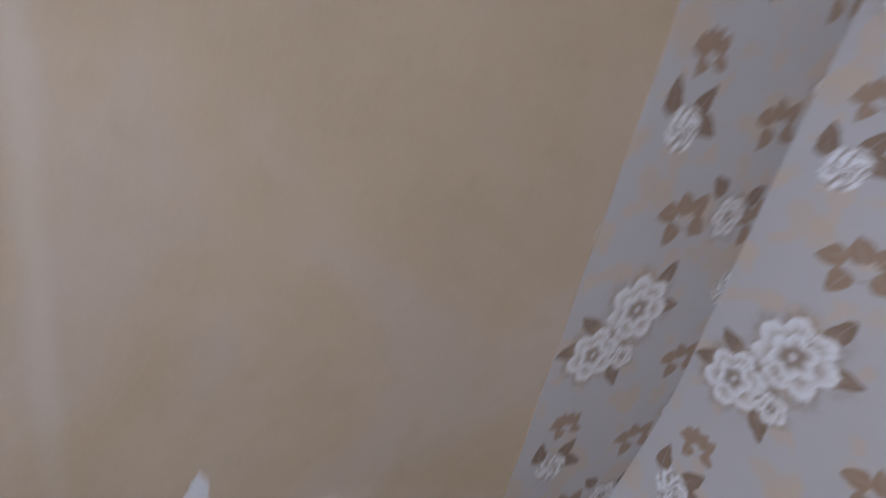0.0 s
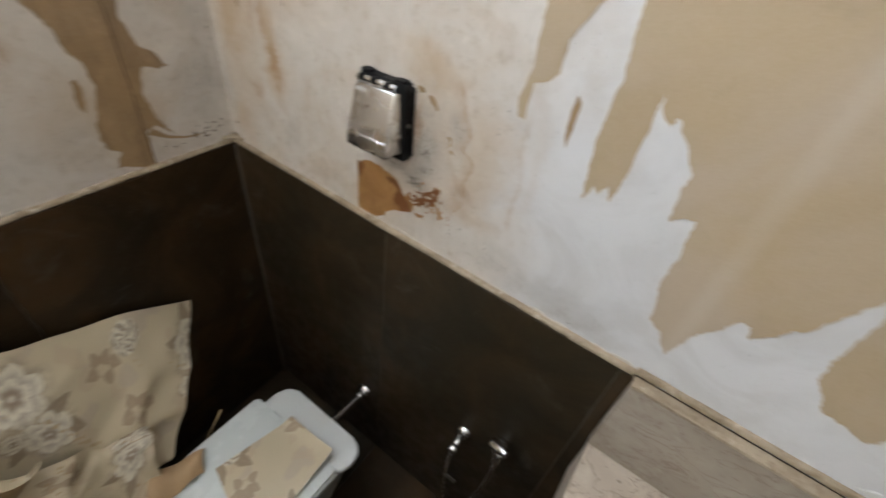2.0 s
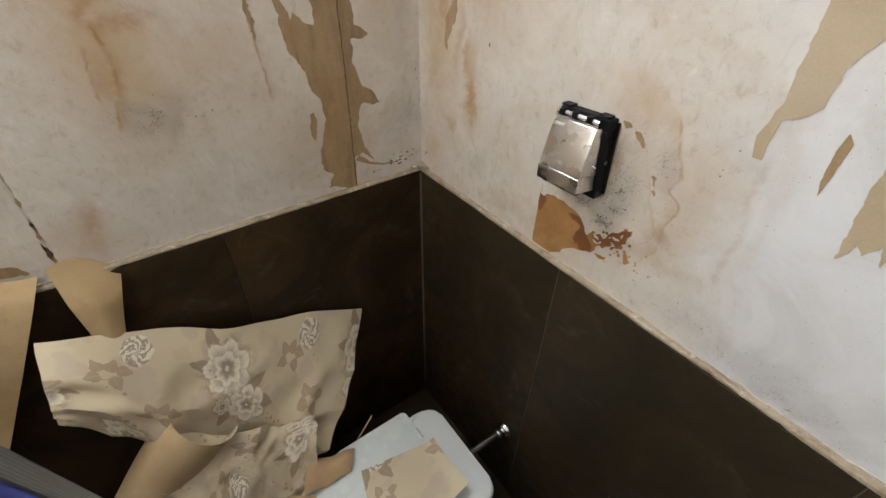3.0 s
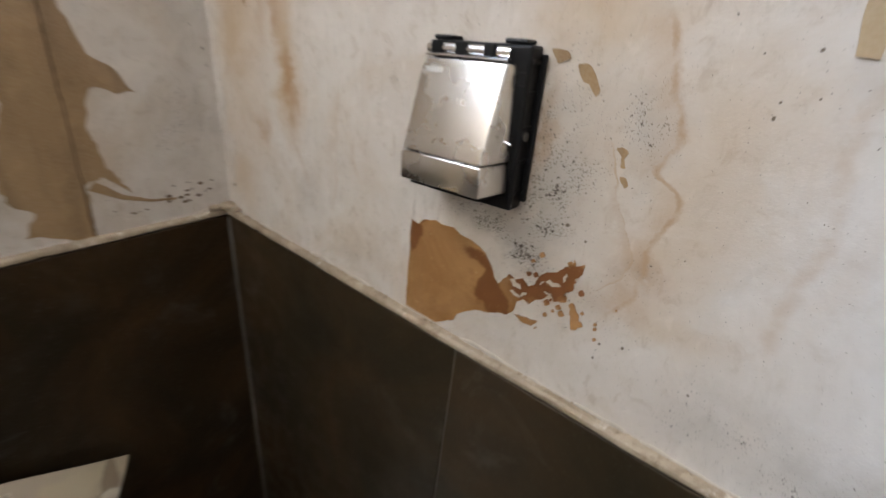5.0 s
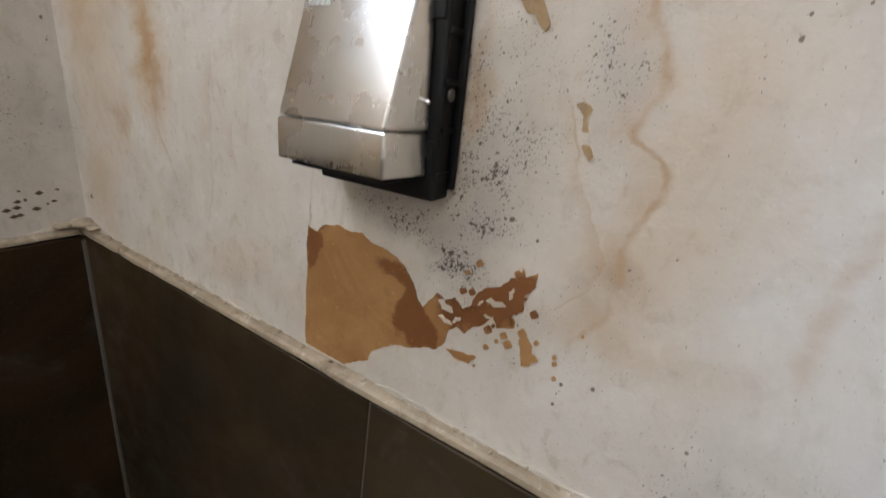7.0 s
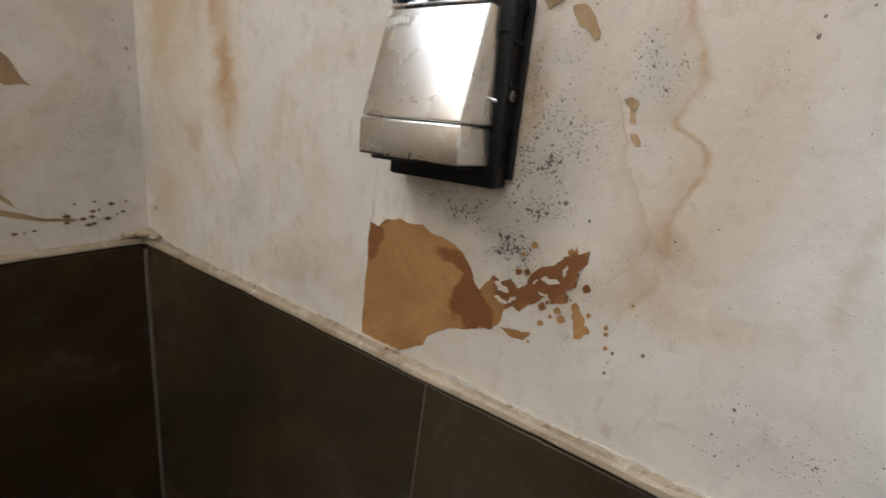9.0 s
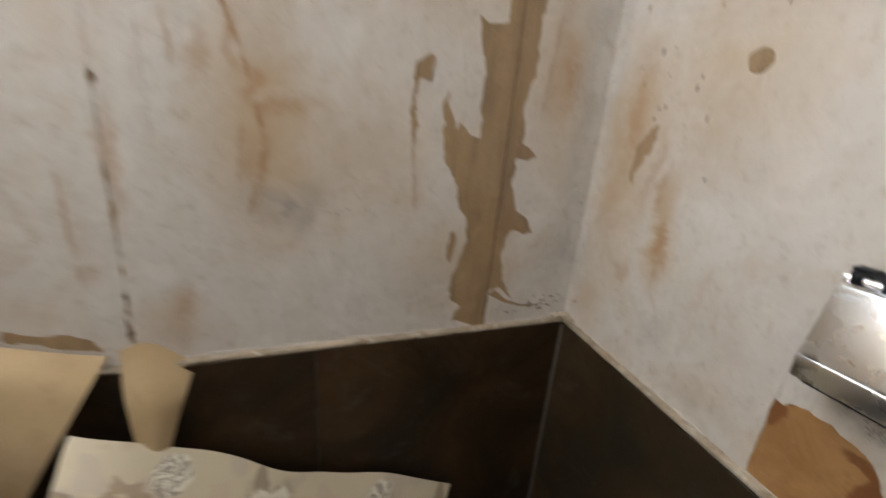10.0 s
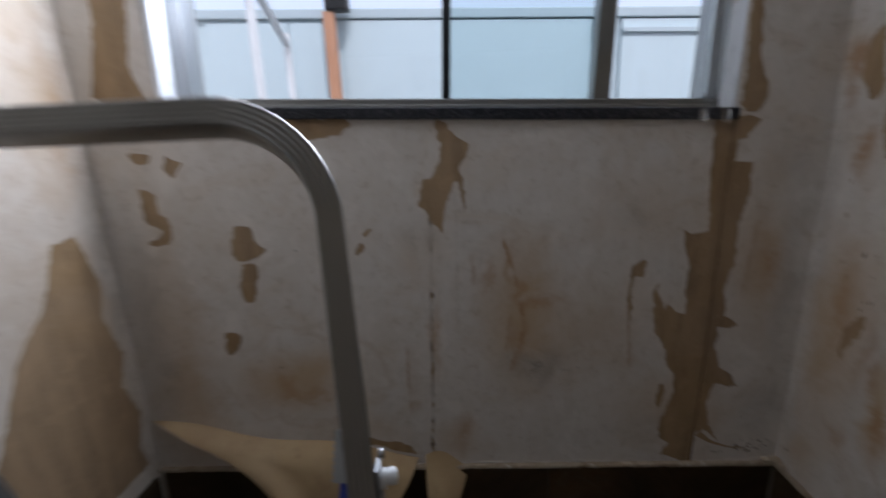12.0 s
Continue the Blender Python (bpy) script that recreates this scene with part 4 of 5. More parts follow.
# tan paper; its slanting outer part stands in for the window reveal's shadow
patch("torn_paper", [(0.035, 1.26), (0.05, 1.33), (0.025, 1.42), (0.06, 1.52), (0.035, 1.60), (0.07, 1.72), (0.05, 1.80), (0.09, 1.93), (0.15, 1.92), (0.20, 1.80), (0.29, 1.70), (0.36, 1.55), (0.45, 1.42), (0.52, 1.26)], on_s, TAN_DIRTY, wall_south, 0.0012, 0.003, "tan paper remains and painted shade on the side wall", 62)

# paper seam in the long streak, and slivers along the other seam
patch("paper_seam", [(0.2315, 1.214), (0.2255, 1.47), (0.2215, 1.81), (0.2195, 2.12), (0.2215, 2.12), (0.2240, 1.81), (0.2285, 1.47), (0.2350, 1.214)], on_w, SEAM, wall_west, 0.0019, 0.0009, "dark open seam between two paper widths", 64, 0.006)
rnd = random.Random(12)
for k in range(20):
    v = rnd.uniform(1.26, 1.93)
    u, hh, ww = 0.946 - 0.028 * (v - 1.23) / 0.77 + rnd.uniform(-0.004, 0.004), rnd.uniform(0.006, 0.024), rnd.uniform(0.002, 0.0045)
    patch("paper_sliver", [(u - ww, v), (u, v - hh), (u + ww, v + hh * 0.2), (u, v + hh)], on_w, TAN_DIRTY if k % 3 else SEAM, wall_west, 0.001, 0.0008, "", 70 + k, 0.004)
for k in range(16):
    u, v, r = rnd.uniform(0.03, 0.20), 1.235 + abs(rnd.gauss(0, 0.018)), rnd.uniform(0.002, 0.006)
    v += (0.20 - u) * 0.12
    patch("paper_sliver", [(u - r, v), (u, v - r * 0.5), (u + r, v), (u, v + r * 0.7)], on_w, SEAM, wall_west, 0.001, 0.0008, "", 95 + k, 0.004)
patch("paper_sliver", [(0.225, 1.30), (0.185, 1.275), (0.14, 1.262), (0.10, 1.258), (0.10, 1.262), (0.14, 1.267), (0.18, 1.283), (0.215, 1.315)], on_w, TAN_DIRTY, wall_west, 0.001, 0.001, "", 118)
for k in range(22):
    u, v, r = 0.06 + abs(rnd.gauss(0.14, 0.10)), rnd.uniform(1.62, 2.12), rnd.uniform(0.0015, 0.005)
    patch("paper_sliver", [(u - r * 0.5, v), (u, v - r * 1.6), (u + r * 0.5, v), (u, v + r * 1.6)], on_n, TAN_DIRTY if k % 2 else SEAM, wall_north, 0.001, 0.0006, "", 120 + k, 0.004)

# floral wallpaper still on the wall beside the basin
sheet("floral_wallpaper", lambda s, t: on_n(1.980 + s * 0.402 + 0.0016 * math.sin(t * 41) * (1 - s) ** 3, 1.222 + t * 1.55, 0.0022 + 0.005 * max(0, s - 0.7) * (1 + math.sin(t * 9))), 12, 60,
      (FLORAL, TAN_BACK), wall_north, (0.402, 1.55), (0.0, 1.222 - 1.43), 0.0016, "cream floral wallpaper strip with brown leaves")


def east_paper(s, t):
    z = 1.175 + t * 1.6 - 0.13 * (1 - t) ** 3 * s
    lift = 0.012 + 0.085 * max(0.0, 1 - t / 0.28) ** 1.6 * (1 - s * 0.55) + 0.004 * math.sin(t * 13 + s * 3)
    return (RX - lift, -0.004 - 0.07 * max(0, 1 - t / 0.3) ** 2 * (1 - s) * 0 - s * 1.2, z)


sheet("floral_wallpaper", east_paper, 40, 60, (FLORAL, TAN_BACK), wall_east, (1.2, 1.6), (0.0, 1.175 - 1.43), 0.0018, "loose cream floral wallpaper peeling off along its lower edge")

# dark tiles with their joints
tile_meshes = {}


def tile(parent, place, w, h, d=0.012):
    key = (round(w, 3), round(h, 3))
    if key not in tile_meshes:
        b = box((-w / 2, -d / 2, -h / 2), (w / 2, d / 2, h / 2), 0.0012, segments=1)
        me = bpy.data.meshes.new("tile")
        b.to_mesh(me)
        b.free()
        me.materials.append(TILE)
        tile_meshes[key] = me
    ob = new("tile", tile_meshes[key])
    ob.matrix_basis = place
    ob.parent = parent
    return ob


GAP = 0.002
cuts = [0.0, 0.6, 1.2, 1.8, RX]
for a, b in zip(cuts, cuts[1:]):
    tile(wall_north, pose((a + b) / 2 + 0.003, -0.006, H / 2 - 0.002), b - a - GAP, H - 0.004)
cuts = [0.012, 0.622, 1.222, -RY - 0.012]
for a, b in zip(cuts, cuts[1:]):
    tile(wall_west, pose(0.006, -(a + b) / 2, H / 2 - 0.002, 0, 0, 90), b - a - GAP, H - 0.004)
for a, b in zip(cuts[:-1], cuts[1:]):
    tile(wall_east, pose(RX - 0.006, -(a + b) / 2, 0.49, 0, 0, 90), b - a - GAP - 0.012, 0.976)
cuts = [0.02, 0.6, 1.2, 1.8, RX]
for a, b in zip(cuts, cuts[1:]):
    tile(wall_south, pose((a + b) / 2, RY + 0.006, H / 2 - 0.002), b - a - GAP - 0.012, H - 0.004)
for x in (0.603, 1.203):
    part("tile_joint", box((x - GAP / 2 + 0.0002, -0.0108, 0.001), (x + GAP / 2 - 0.0002, -0.0005, H - 0.006)), PALE_GROUT, wall_north)
for u in (0.622, 1.222):
    part("tile_joint", box((0.0005, -u - GAP / 2 + 0.0002, 0.001), (0.0100, -u + GAP / 2 - 0.0002, H - 0.006)), GROUT, wall_west)
# grout line showing in the corner
part("corner_joint", box((0.010, -0.0165, 0), (0.0165, -0.010, H - 0.01), 0.002), PALE_GROUT, wall_north, "pale grout in the tile corner")
for i in range(4):
    for j in range(3):
        x0, y0 = i * 0.6, -j * 0.6
        x1, y1 = min(x0 + 0.6, RX), max(y0 - 0.6, RY)
        ob = tile(floor, pose((x0 + x1) / 2, (y0 + y1) / 2, 0.003, 90), x1 - x0 - GAP, y0 - y1 - GAP)


# thin stone edge strip over the tiles
def strip(name, a, b, out, deep, low, high, parent, seed):
    """An uneven strip from a to b along the wall; out points into the room."""
    a, b, out = Vector(a), Vector(b), Vector(out)
    k = max(2, int((b - a).length / 0.012))
    bm, rings = bmesh.new(), []
    for i in range(k + 1):
        p = a.lerp(b, i / k)
        w = [noise.noise(Vector((i * f, seed * 7.3 + f, 0))) for f in (0.09, 0.31, 0.83)]
        d = deep + 0.0016 * w[0] + 0.0012 * w[1] + (-0.003 if w[2] > 0.42 else 0.0)
        hi = high + 0.0012 * w[1] + 0.0008 * w[2]
        rings.append([bm.verts.new(p + out * y + Vector((0, 0, z))) for y, z in ((0.0004, low), (d - 0.001, low), (d, low + 0.002), (d - 0.0008, hi - 0.003), (d * 0.72, hi), (0.0004, hi + 0.001))])
    for q, r in zip(rings, rings[1:]):
        for j in range(6):
            bm.faces.new((q[j], q[(j + 1) % 6], r[(j + 1) % 6], r[j]))
    bm.faces.new(rings[0][::-1])
    bm.faces.new(rings[-1])
    return part(name, bm, TRIM, parent, "cream stone edge strip, chipped and stained")


strip("edge_strip", (0.0, 0, H), (1.226, 0, H), (0, -1, 0), 0.0128, -0.001, 0.0085, wall_north, 1)
strip("edge_strip", (0, -0.0175, H), (0, RY + 0.001, H), (1, 0, 0), 0.0128, -0.001, 0.0085, wall_west, 2)
strip("edge_strip", (1.2265, 0, H), (RX - 0.02, 0, H), (0, -1, 0), 0.010, 0.0045, 0.017, wall_north, 3)
# filler smeared over the joint between strip and wall
rnd = random.Random(31)
for place, owner, far, gap in ((on_n, wall_north, 1.20, (0.495, 0.575)), (on_w, wall_west, 1.0, (0.20, 0.32))):
    u = 0.03
    while u < far:
        w = rnd.uniform(0.05, 0.14)
        if not gap[0] - w < u < gap[1]:
            h = [rnd.uniform(0.002, 0.007) for _ in range(4)]
            patch("filler_smear", [(u, 1.2175), (u + w, 1.2175), (u + w * 0.9, 1.2185 + h[0]), (u + w * 0.6, 1.2185 + h[1]), (u + w * 0.35, 1.2185 + h[2]), (u + w * 0.1, 1.2185 + h[3])], place, FILLER, owner, 0.0022, 0.002, "", rnd.randint(300, 900), 0.005, True)
        u += w + rnd.uniform(0.0, 0.05)
# crumbs of plaster along the strip
bm = bmesh.new()
rnd = random.Random(9)
for k in range(160):
    if rnd.random() < 0.6:
        p = Vector((rnd.uniform(0.02, 1.2), -rnd.uniform(0.001, 0.006), H + 0.009))
    else:
        p = Vector((rnd.uniform(0.001, 0.006), -rnd.uniform(0.02, 1.0), H + 0.009))
    r = rnd.uniform(0.0015, 0.004)
    bmesh.ops.create_icosphere(bm, subdivisions=1, radius=r, matrix=Matrix.LocRotScale(p, Euler((rnd.random() * 3, rnd.random() * 3, 0)), (1, 1, 0.5)))
crumbs = mesh_of("plaster_crumbs", bm, TRIM, wall_north, "loose plaster crumbs on the ledge")
tagged(crumbs, kind="stuff")
# lumpy filler in the corner over the strips
bm = bmesh.new()
for k, (p, r) in enumerate((((0.010, -0.010, H + 0.017), 0.014), ((0.006, -0.035, H + 0.016), 0.010), ((0.035, -0.006, H + 0.015), 0.009))):
    bmesh.ops.create_icosphere(bm, subdivisions=2, radius=r, matrix=Matrix.LocRotScale(p, None, (1.3, 1.3, 0.55)))
for v in bm.verts:
    v.co += Vector((1, 1, 1)) * noise.noise(v.co * 120) * 0.003
part("filler", bm, TRIM, wall_west, "lumpy dried filler in the corner", True)


# ---- window ----
window = tagged(new("window_1"), "sliding aluminium window with clear panes over a dark granite sill", "window", kind="structure")
TURNED = Matrix.Translation((0, -0.876, SILL)) @ Matrix.Rotation(SLOPE, 4, "X") @ Matrix.Translation((0, 0.876, -SILL))
FX0, FX1 = -0.13, -0.06


def window_part(name, lo, hi, material, label="", bevel=0.002):
    b = box(lo, hi, bevel)
    b.transform(TURNED)
    return part(name, b, material, window, label)


window_part("sill", (-0.15, WY0, SILL - 0.002), (0.014, WY1, SILL + 0.024), GRANITE, "dark granite sill")
window_part("reveal", (FX1, WY0 - 0.004, SILL + 0.0245), (-0.001, WY0 + 0.010, WTOP), WHITE_FRAME, "white reveal")
window_part("reveal", (FX1, WY1 - 0.010, SILL + 0.0245), (-0.001, WY1 + 0.004, WTOP), WHITE_FRAME, "white reveal")
window_part("bottom_rail", (FX0, WY0, SILL + 0.0245), (FX1, WY1, SILL + 0.050), ALU, "aluminium bottom rail")
window_part("track_lip", (FX1 + 0.0005, WY0 + 0.011, SILL + 0.0245), (FX1 + 0.008, WY1 - 0.011, SILL + 0.036), ALU)
window_part("top_rail", (FX0, WY0, WTOP - 0.03), (FX1, WY1, WTOP), ALU)
for y in (WY0 + 0.0102, WY1 - 0.0452):
    window_part("jamb", (FX0, y, SILL + 0.0505), (FX1, y + 0.035, WTOP - 0.0305), ALU_DULL)
ymid = -0.876
window_part("mullion", (-0.115, ymid - 0.010, SILL + 0.0505), (-0.075, ymid + 0.010, WTOP - 0.0305), BLACK, "dark meeting stile")
for y0, y1, x, clear in ((WY0 + 0.0455, ymid - 0.0105, -0.085, CLEAR), (ymid + 0.0105, -0.5205, -0.105, TINTED), (-0.4795, WY1 - 0.0455, -0.085, CLEAR)):
    g = window_part("pane", (x - 0.002, y0, SILL + 0.0505), (x + 0.002, y1, WTOP - 0.0305), clear, "", 0)
    g.visible_shadow = False
window_part("sash_stile", (-0.12, -0.520, SILL + 0.0505), (-0.07, -0.480, WTOP - 0.0305), ALU, "wide aluminium sash stile")
for y in (-0.295, -0.262):
    b = cylinder((0.004, y, SILL + 0.03), (0.004, y, WTOP - 0.02), 0.004, seg=10)
    part("blind_cord", b, CLEAR_PLASTIC, window, "clear plastic blind wand")
for y in (-0.300, -0.250):
    window_part("cord_clip", (0.0145, y - 0.007, SILL - 0.008), (0.022, y + 0.007, SILL + 0.020), CLEAR_PLASTIC, "clear plastic clip")

# ---- outside ----
tagged(mesh_of("ground", box((-40, -40, -3.2), (40, 40, -3.0)), GROUT), "grey concrete yard below the window", "ground", kind="structure")
shed = thing("neighbour_annex", (-2.05, 0, -3.0), "pale blue panelled annex with white rails opposite the window", "building")
part("wall", box((-2.35, -6.0, -3.0), (-2.06, 4.0, 2.89)), PANEL, shed, "pale blue wall")
for y0, y1 in ((-0.90, 0.05), (0.24, 1.3), (-1.58, -0.915)):
    part("panel", box((-2.06, y0, 0.2), (-2.035, y1, 2.885), 0.004), PANEL, shed, "pale blue glazed panel")
part("cornice", box((-2.10, -6.0, 2.892), (-2.02, 4.0, 2.952), 0.008), GUTTER, shed, "pale metal top rail")
part("lower_rail", box((-2.0345, 0.25, 2.80), (-2.01, 1.4, 2.83), 0.004), GUTTER, shed)
part("post", box((-2.034, 0.06, 0.2), (-1.99, 0.20, 2.885), 0.006), GUTTER, shed, "grey metal post")
for y0, y1 in ((-2.5, -1.95), (-1.93, -1.72)):
    part("panel", box((-2.06, y0, 0.2), (-2.035, y1, 2.87), 0.004), PANEL, shed)
for ob in shed.children:
    for w in ob.data.vertices:
        if w.co.z > 2.0:
            w.co.z += SLOPE * (w.co.y + 0.876)
post = thing("painted_post", (-1.9, -1.60, -3.0), "orange painted post standing in front of the annex", "post")
part("shaft", box((-1.93, -1.66, -3.0), (-1.87, -1.59, 2.93), 0.006), ORANGE, post)
part("cap", box((-1.95, -1.64, 2.93), (-1.85, -1.50, 3.02), 0.01), BLACK, post, "dark lamp head")
sash = thing("open_casement", (-0.75, -1.80, 2.1), "open white framed casement leaning outwards over the yard", "window sash")
for a, b in (((-0.150, -1.59, 2.16), (-1.75, -1.86, 2.16)), ((-0.150, -1.59, 3.0), (-1.75, -1.86, 2.72)), ((-1.75, -1.86, 2.1), (-1.75, -1.86, 2.78)), ((-1.0, -1.73, 2.1), (-1.0, -1.73, 2.85)), ((-0.150, -1.59, 2.1), (-0.150, -1.59, 3.0))):
    part("rail", cylinder(a, b, 0.022, seg=8), WHITE_FRAME, sash)

# ---- flush valve on the wall ----
valve = thing("flush_valve", (0.59, 0, 1.43), "satin steel flush valve cover on a black wall box", "flush valve")
bm = box((0.534, -0.024, 1.424), (0.648, 0.0, 1.581), 0.003)
wall_box = part("wall_box", bm, BLACK, valve, "black plastic wall box")
for z in (1.444, 1.476, 1.508, 1.540, 1.567):
    part("rib", box((0.6482, -0.022, z - 0.002), (0.6505, -0.003, z + 0.002), 0.0006, segments=1), BLACK, wall_box)
part("flange", box((0.6482, -0.006, 1.432), (0.654, -0.001, 1.574), 0.001), BLACK, wall_box)
for z in (1.462, 1.552):
    part("latch", box((0.6375, -0.0260, z - 0.006), (0.646, -0.0242, z + 0.006), 0.0008), BLACK, valve)
part("screw", cylinder((0.6484, -0.014, 1.500), (0.6505, -0.014, 1.500), 0.0045, seg=14, bevel=0.0006), ALU, wall_box, "small steel screw")
part("pin", cylinder((0.633, -0.036, 1.497), (0.646, -0.036, 1.494), 0.0014, seg=10), CHROME, valve)


def wedge(z0, z1, y0, y1, x0, x1, bevel):
    """A cover leaning outwards towards its foot: depth y0 at z0 and y1 at z1."""
    b = bmesh.new()
    vs = [b.verts.new(p) for p in ((x0, -0.0245, z0), (x1 + 0.008, -0.0245, z0), (x1, -y0, z0), (x0, -y0, z0), (x0, -0.0245, z1), (x1 + 0.005, -0.0245, z1), (x1, -y1, z1), (x0, -y1, z1))]
    for q in ((0, 1, 2, 3), (4, 7, 6, 5), (0, 4, 5, 1), (1, 5, 6, 2), (2, 6, 7, 3), (3, 7, 4, 0)):
        b.faces.new([vs[i] for i in q])
    bmesh.ops.recalc_face_normals(b, faces=b.faces)
    bmesh.ops.bevel(b, geom=list(b.edges), offset=bevel, segments=3, affect="EDGES", profile=0.5)
    return b


plate = part("push_plate", wedge(1.4742, 1.5645, 0.0665, 0.0375, 0.5340, 0.6330, 0.0024), STEEL, valve, "satin steel push plate", True)
part("lower_plate", wedge(1.4425, 1.4735, 0.0668, 0.0668, 0.5325, 0.6340, 0.0024), STEEL, valve, "satin steel lower plate", True)
part("underside", box((0.545, -0.0640, 1.4395), (0.6335, -0.028, 1.4422), 0.0006, segments=1), BLACK, valve)
part("hinge_bar", cylinder((0.536, -0.031, 1.573), (0.632, -0.031, 1.573), 0.0050, seg=16), CHROME, valve, "chrome hinge bar", True)
part("hinge_shelf", box((0.536, -0.0375, 1.5655), (0.632, -0.0250, 1.5682), 0.0008), CHROME, valve)
for x in (0.543, 0.573, 0.606):
    part("hinge_clip", box((x, -0.0385, 1.5685), (x + 0.011, -0.0245, 1.580), 0.0012), BLACK, valve)
for x in (0.534, 0.618):
    part("box_lug", box((x, -0.0235, 1.5812), (x + 0.024, -0.004, 1.5855), 0.002), BLACK, valve)
for k in range(5):
    x = 0.5415 + k * 0.0042
    part("maker_mark", box((x, -0.0430, 1.5505), (x + 0.0032, -0.0405, 1.5557), 0.0), KNOB, plate)
# the whole valve hangs slightly askew
ASKEW = Matrix.Translation((0.585, 0, 1.505)) @ Matrix.Rotation(radians(-2.3), 4, "Y") @ Matrix.Translation((-0.585, 0, -1.505))
for ob in valve.children_recursive:
    ob.data.transform(ASKEW)

# ---- toilet ----
toilet = thing("toilet", (0.49, -0.45, 0.0), "white porcelain toilet with its lid shut beneath fallen wallpaper", "toilet")


def rounded(cx, cy, hx, hy, r, z0, z1, front=0.0, seg=8, bevel=0.006):
    b = bmesh.new()
    pts = []
    for qx, qy, a0 in ((1, 1, 0), (-1, 1, 90), (-1, -1, 180), (1, -1, 270)):
        rr = r if qy > 0 else max(r, front)
        for i in range(seg + 1):
            a = radians(a0 + 90 * i / seg)
            pts.append((cx + qx * (hx - rr) + rr * math.cos(a), cy + qy * (hy - rr) + rr * math.sin(a)))
    lo = [b.verts.new((x, y, z0)) for x, y in pts]
    hi = [b.verts.new((x, y, z1)) for x, y in pts]
    b.faces.new(hi)
    b.faces.new(lo[::-1])
    for i in range(len(pts)):
        j = (i + 1) % len(pts)
        b.faces.new((lo[i], lo[j], hi[j], hi[i]))
    if bevel:
        bmesh.ops.bevel(b, geom=[e for e in b.edges if abs(e.verts[0].co.z - e.verts[1].co.z) < 1e-6], offset=bevel, segments=3, affect="EDGES", profile=0.5)
    return b


bm = rounded(0.50, -0.46, 0.185, 0.275, 0.06, 0.0, 0.42, 0.17, bevel=0.012)
for w in bm.verts:
    f = 1 - w.co.z / 0.42
    w.co.x = 0.50 + (w.co.x - 0.50) * (1 - 0.42 * min(1, f * 1.6))
    w.co.y = -0.42 + (w.co.y + 0.42) * (1 - 0.32 * min(1, f * 1.6))
part("bowl", bm, PORCELAIN, toilet, "white glazed bowl", True)
part("deck", rounded(0.515, -0.245, 0.185, 0.060, 0.050, 0.415, 0.443, bevel=0.010), PORCELAIN, toilet, "rounded porcelain rear deck", True)
part("seat", rounded(0.495, -0.505, 0.190, 0.210, 0.03, 0.4225, 0.438, 0.17, bevel=0.005), LID, toilet, "white plastic seat", True)
lid = part("lid", rounded(0.490, -0.500, 0.190, 0.208, 0.014, 0.4395, 0.456, 0.165, bevel=0.005), LID, toilet, "white plastic lid, shut", True)
for x in (0.40, 0.58):
    part("hinge", cylinder((x - 0.02, -0.296, 0.450), (x + 0.02, -0.296, 0.450), 0.009, seg=14), LID, lid)
pipe = thing("flush_pipe", (0.535, -0.012, 0.385), "chrome flush pipe with a round wall flange", "pipe")
part("tube", cylinder((0.535, -0.015, 0.385), (0.530, -0.200, 0.385), 0.0125, seg=18), CHROME, pipe, "", True)
part("wall_flange", cylinder((0.535, -0.0122, 0.385), (0.535, -0.026, 0.385), 0.034, 0.024, 24, bevel=0.002), CHROME, pipe, "chrome wall flange", True)
part("collar", cylinder((0.535, -0.0262, 0.385), (0.535, -0.046, 0.385), 0.0175, seg=20, bevel=0.002), CHROME, pipe, "", True)

# ---- hand spray and stop valve beside the toilet ----


def hose(points, r, parent):
    pts = []
    for i in range(len(points) - 1):
        p0, p1, p2, p3 = (Vector(points[max(0, min(len(points) - 1, i + k))]) for k in (-1, 0, 1, 2))
        for j in range(14):
            t = j / 14
            pts.append(0.5 * ((2 * p1) + (p2 - p0) * t + (2 * p0 - 5 * p1 + 4 * p2 - p3) * t * t + (3 * p1 - p0 - 3 * p2 + p3) * t ** 3))
    b = bmesh.new()
    rings = []
    for i, p in enumerate(pts):
        d = (pts[min(i + 1, len(pts) - 1)] - pts[max(i - 1, 0)]).normalized()
        s = Vector((1, 0, 0)) - d * d.x
        s.normalize()
        c = d.cross(s)
        rr = r * (1.0 if i % 2 else 0.78)
        rings.append([b.verts.new(p + s * rr * math.cos(k * math.pi / 5) + c * rr * math.sin(k * math.pi / 5)) for k in range(10)])
    for q, w in zip(rings, rings[1:]):
        for k in range(10):
            b.faces.new((q[k], q[(k + 1) % 10], w[(k + 1) % 10], w[k]))
    return part("hose", b, SATIN, parent, "ribbed steel hose")


stop = thing("stop_valve", (0.95, -0.012, 0.60), "small chrome stop valve with a ribbed steel hose", "valve")
part("rosette", cylinder((0.95, -0.0122, 0.605), (0.95, -0.022, 0.605), 0.026, 0.020, 20, bevel=0.002), SATIN, stop, "", True)
part("body", cylinder((0.95, -0.0222, 0.605), (0.95, -0.062, 0.600), 0.012, seg=16, bevel=0.002), SATIN, stop, "", True)
part("knob", cylinder((0.95, -0.0625, 0.600), (0.95, -0.085, 0.598), 0.017, 0.015, 12, bevel=0.003), SATIN, stop, "chrome turning knob", True)
hose([(0.948, -0.050, 0.590), (0.942, -0.055, 0.50), (0.950, -0.07, 0.38), (0.985, -0.10, 0.25), (1.03, -0.08, 0.16)], 0.0075, stop)
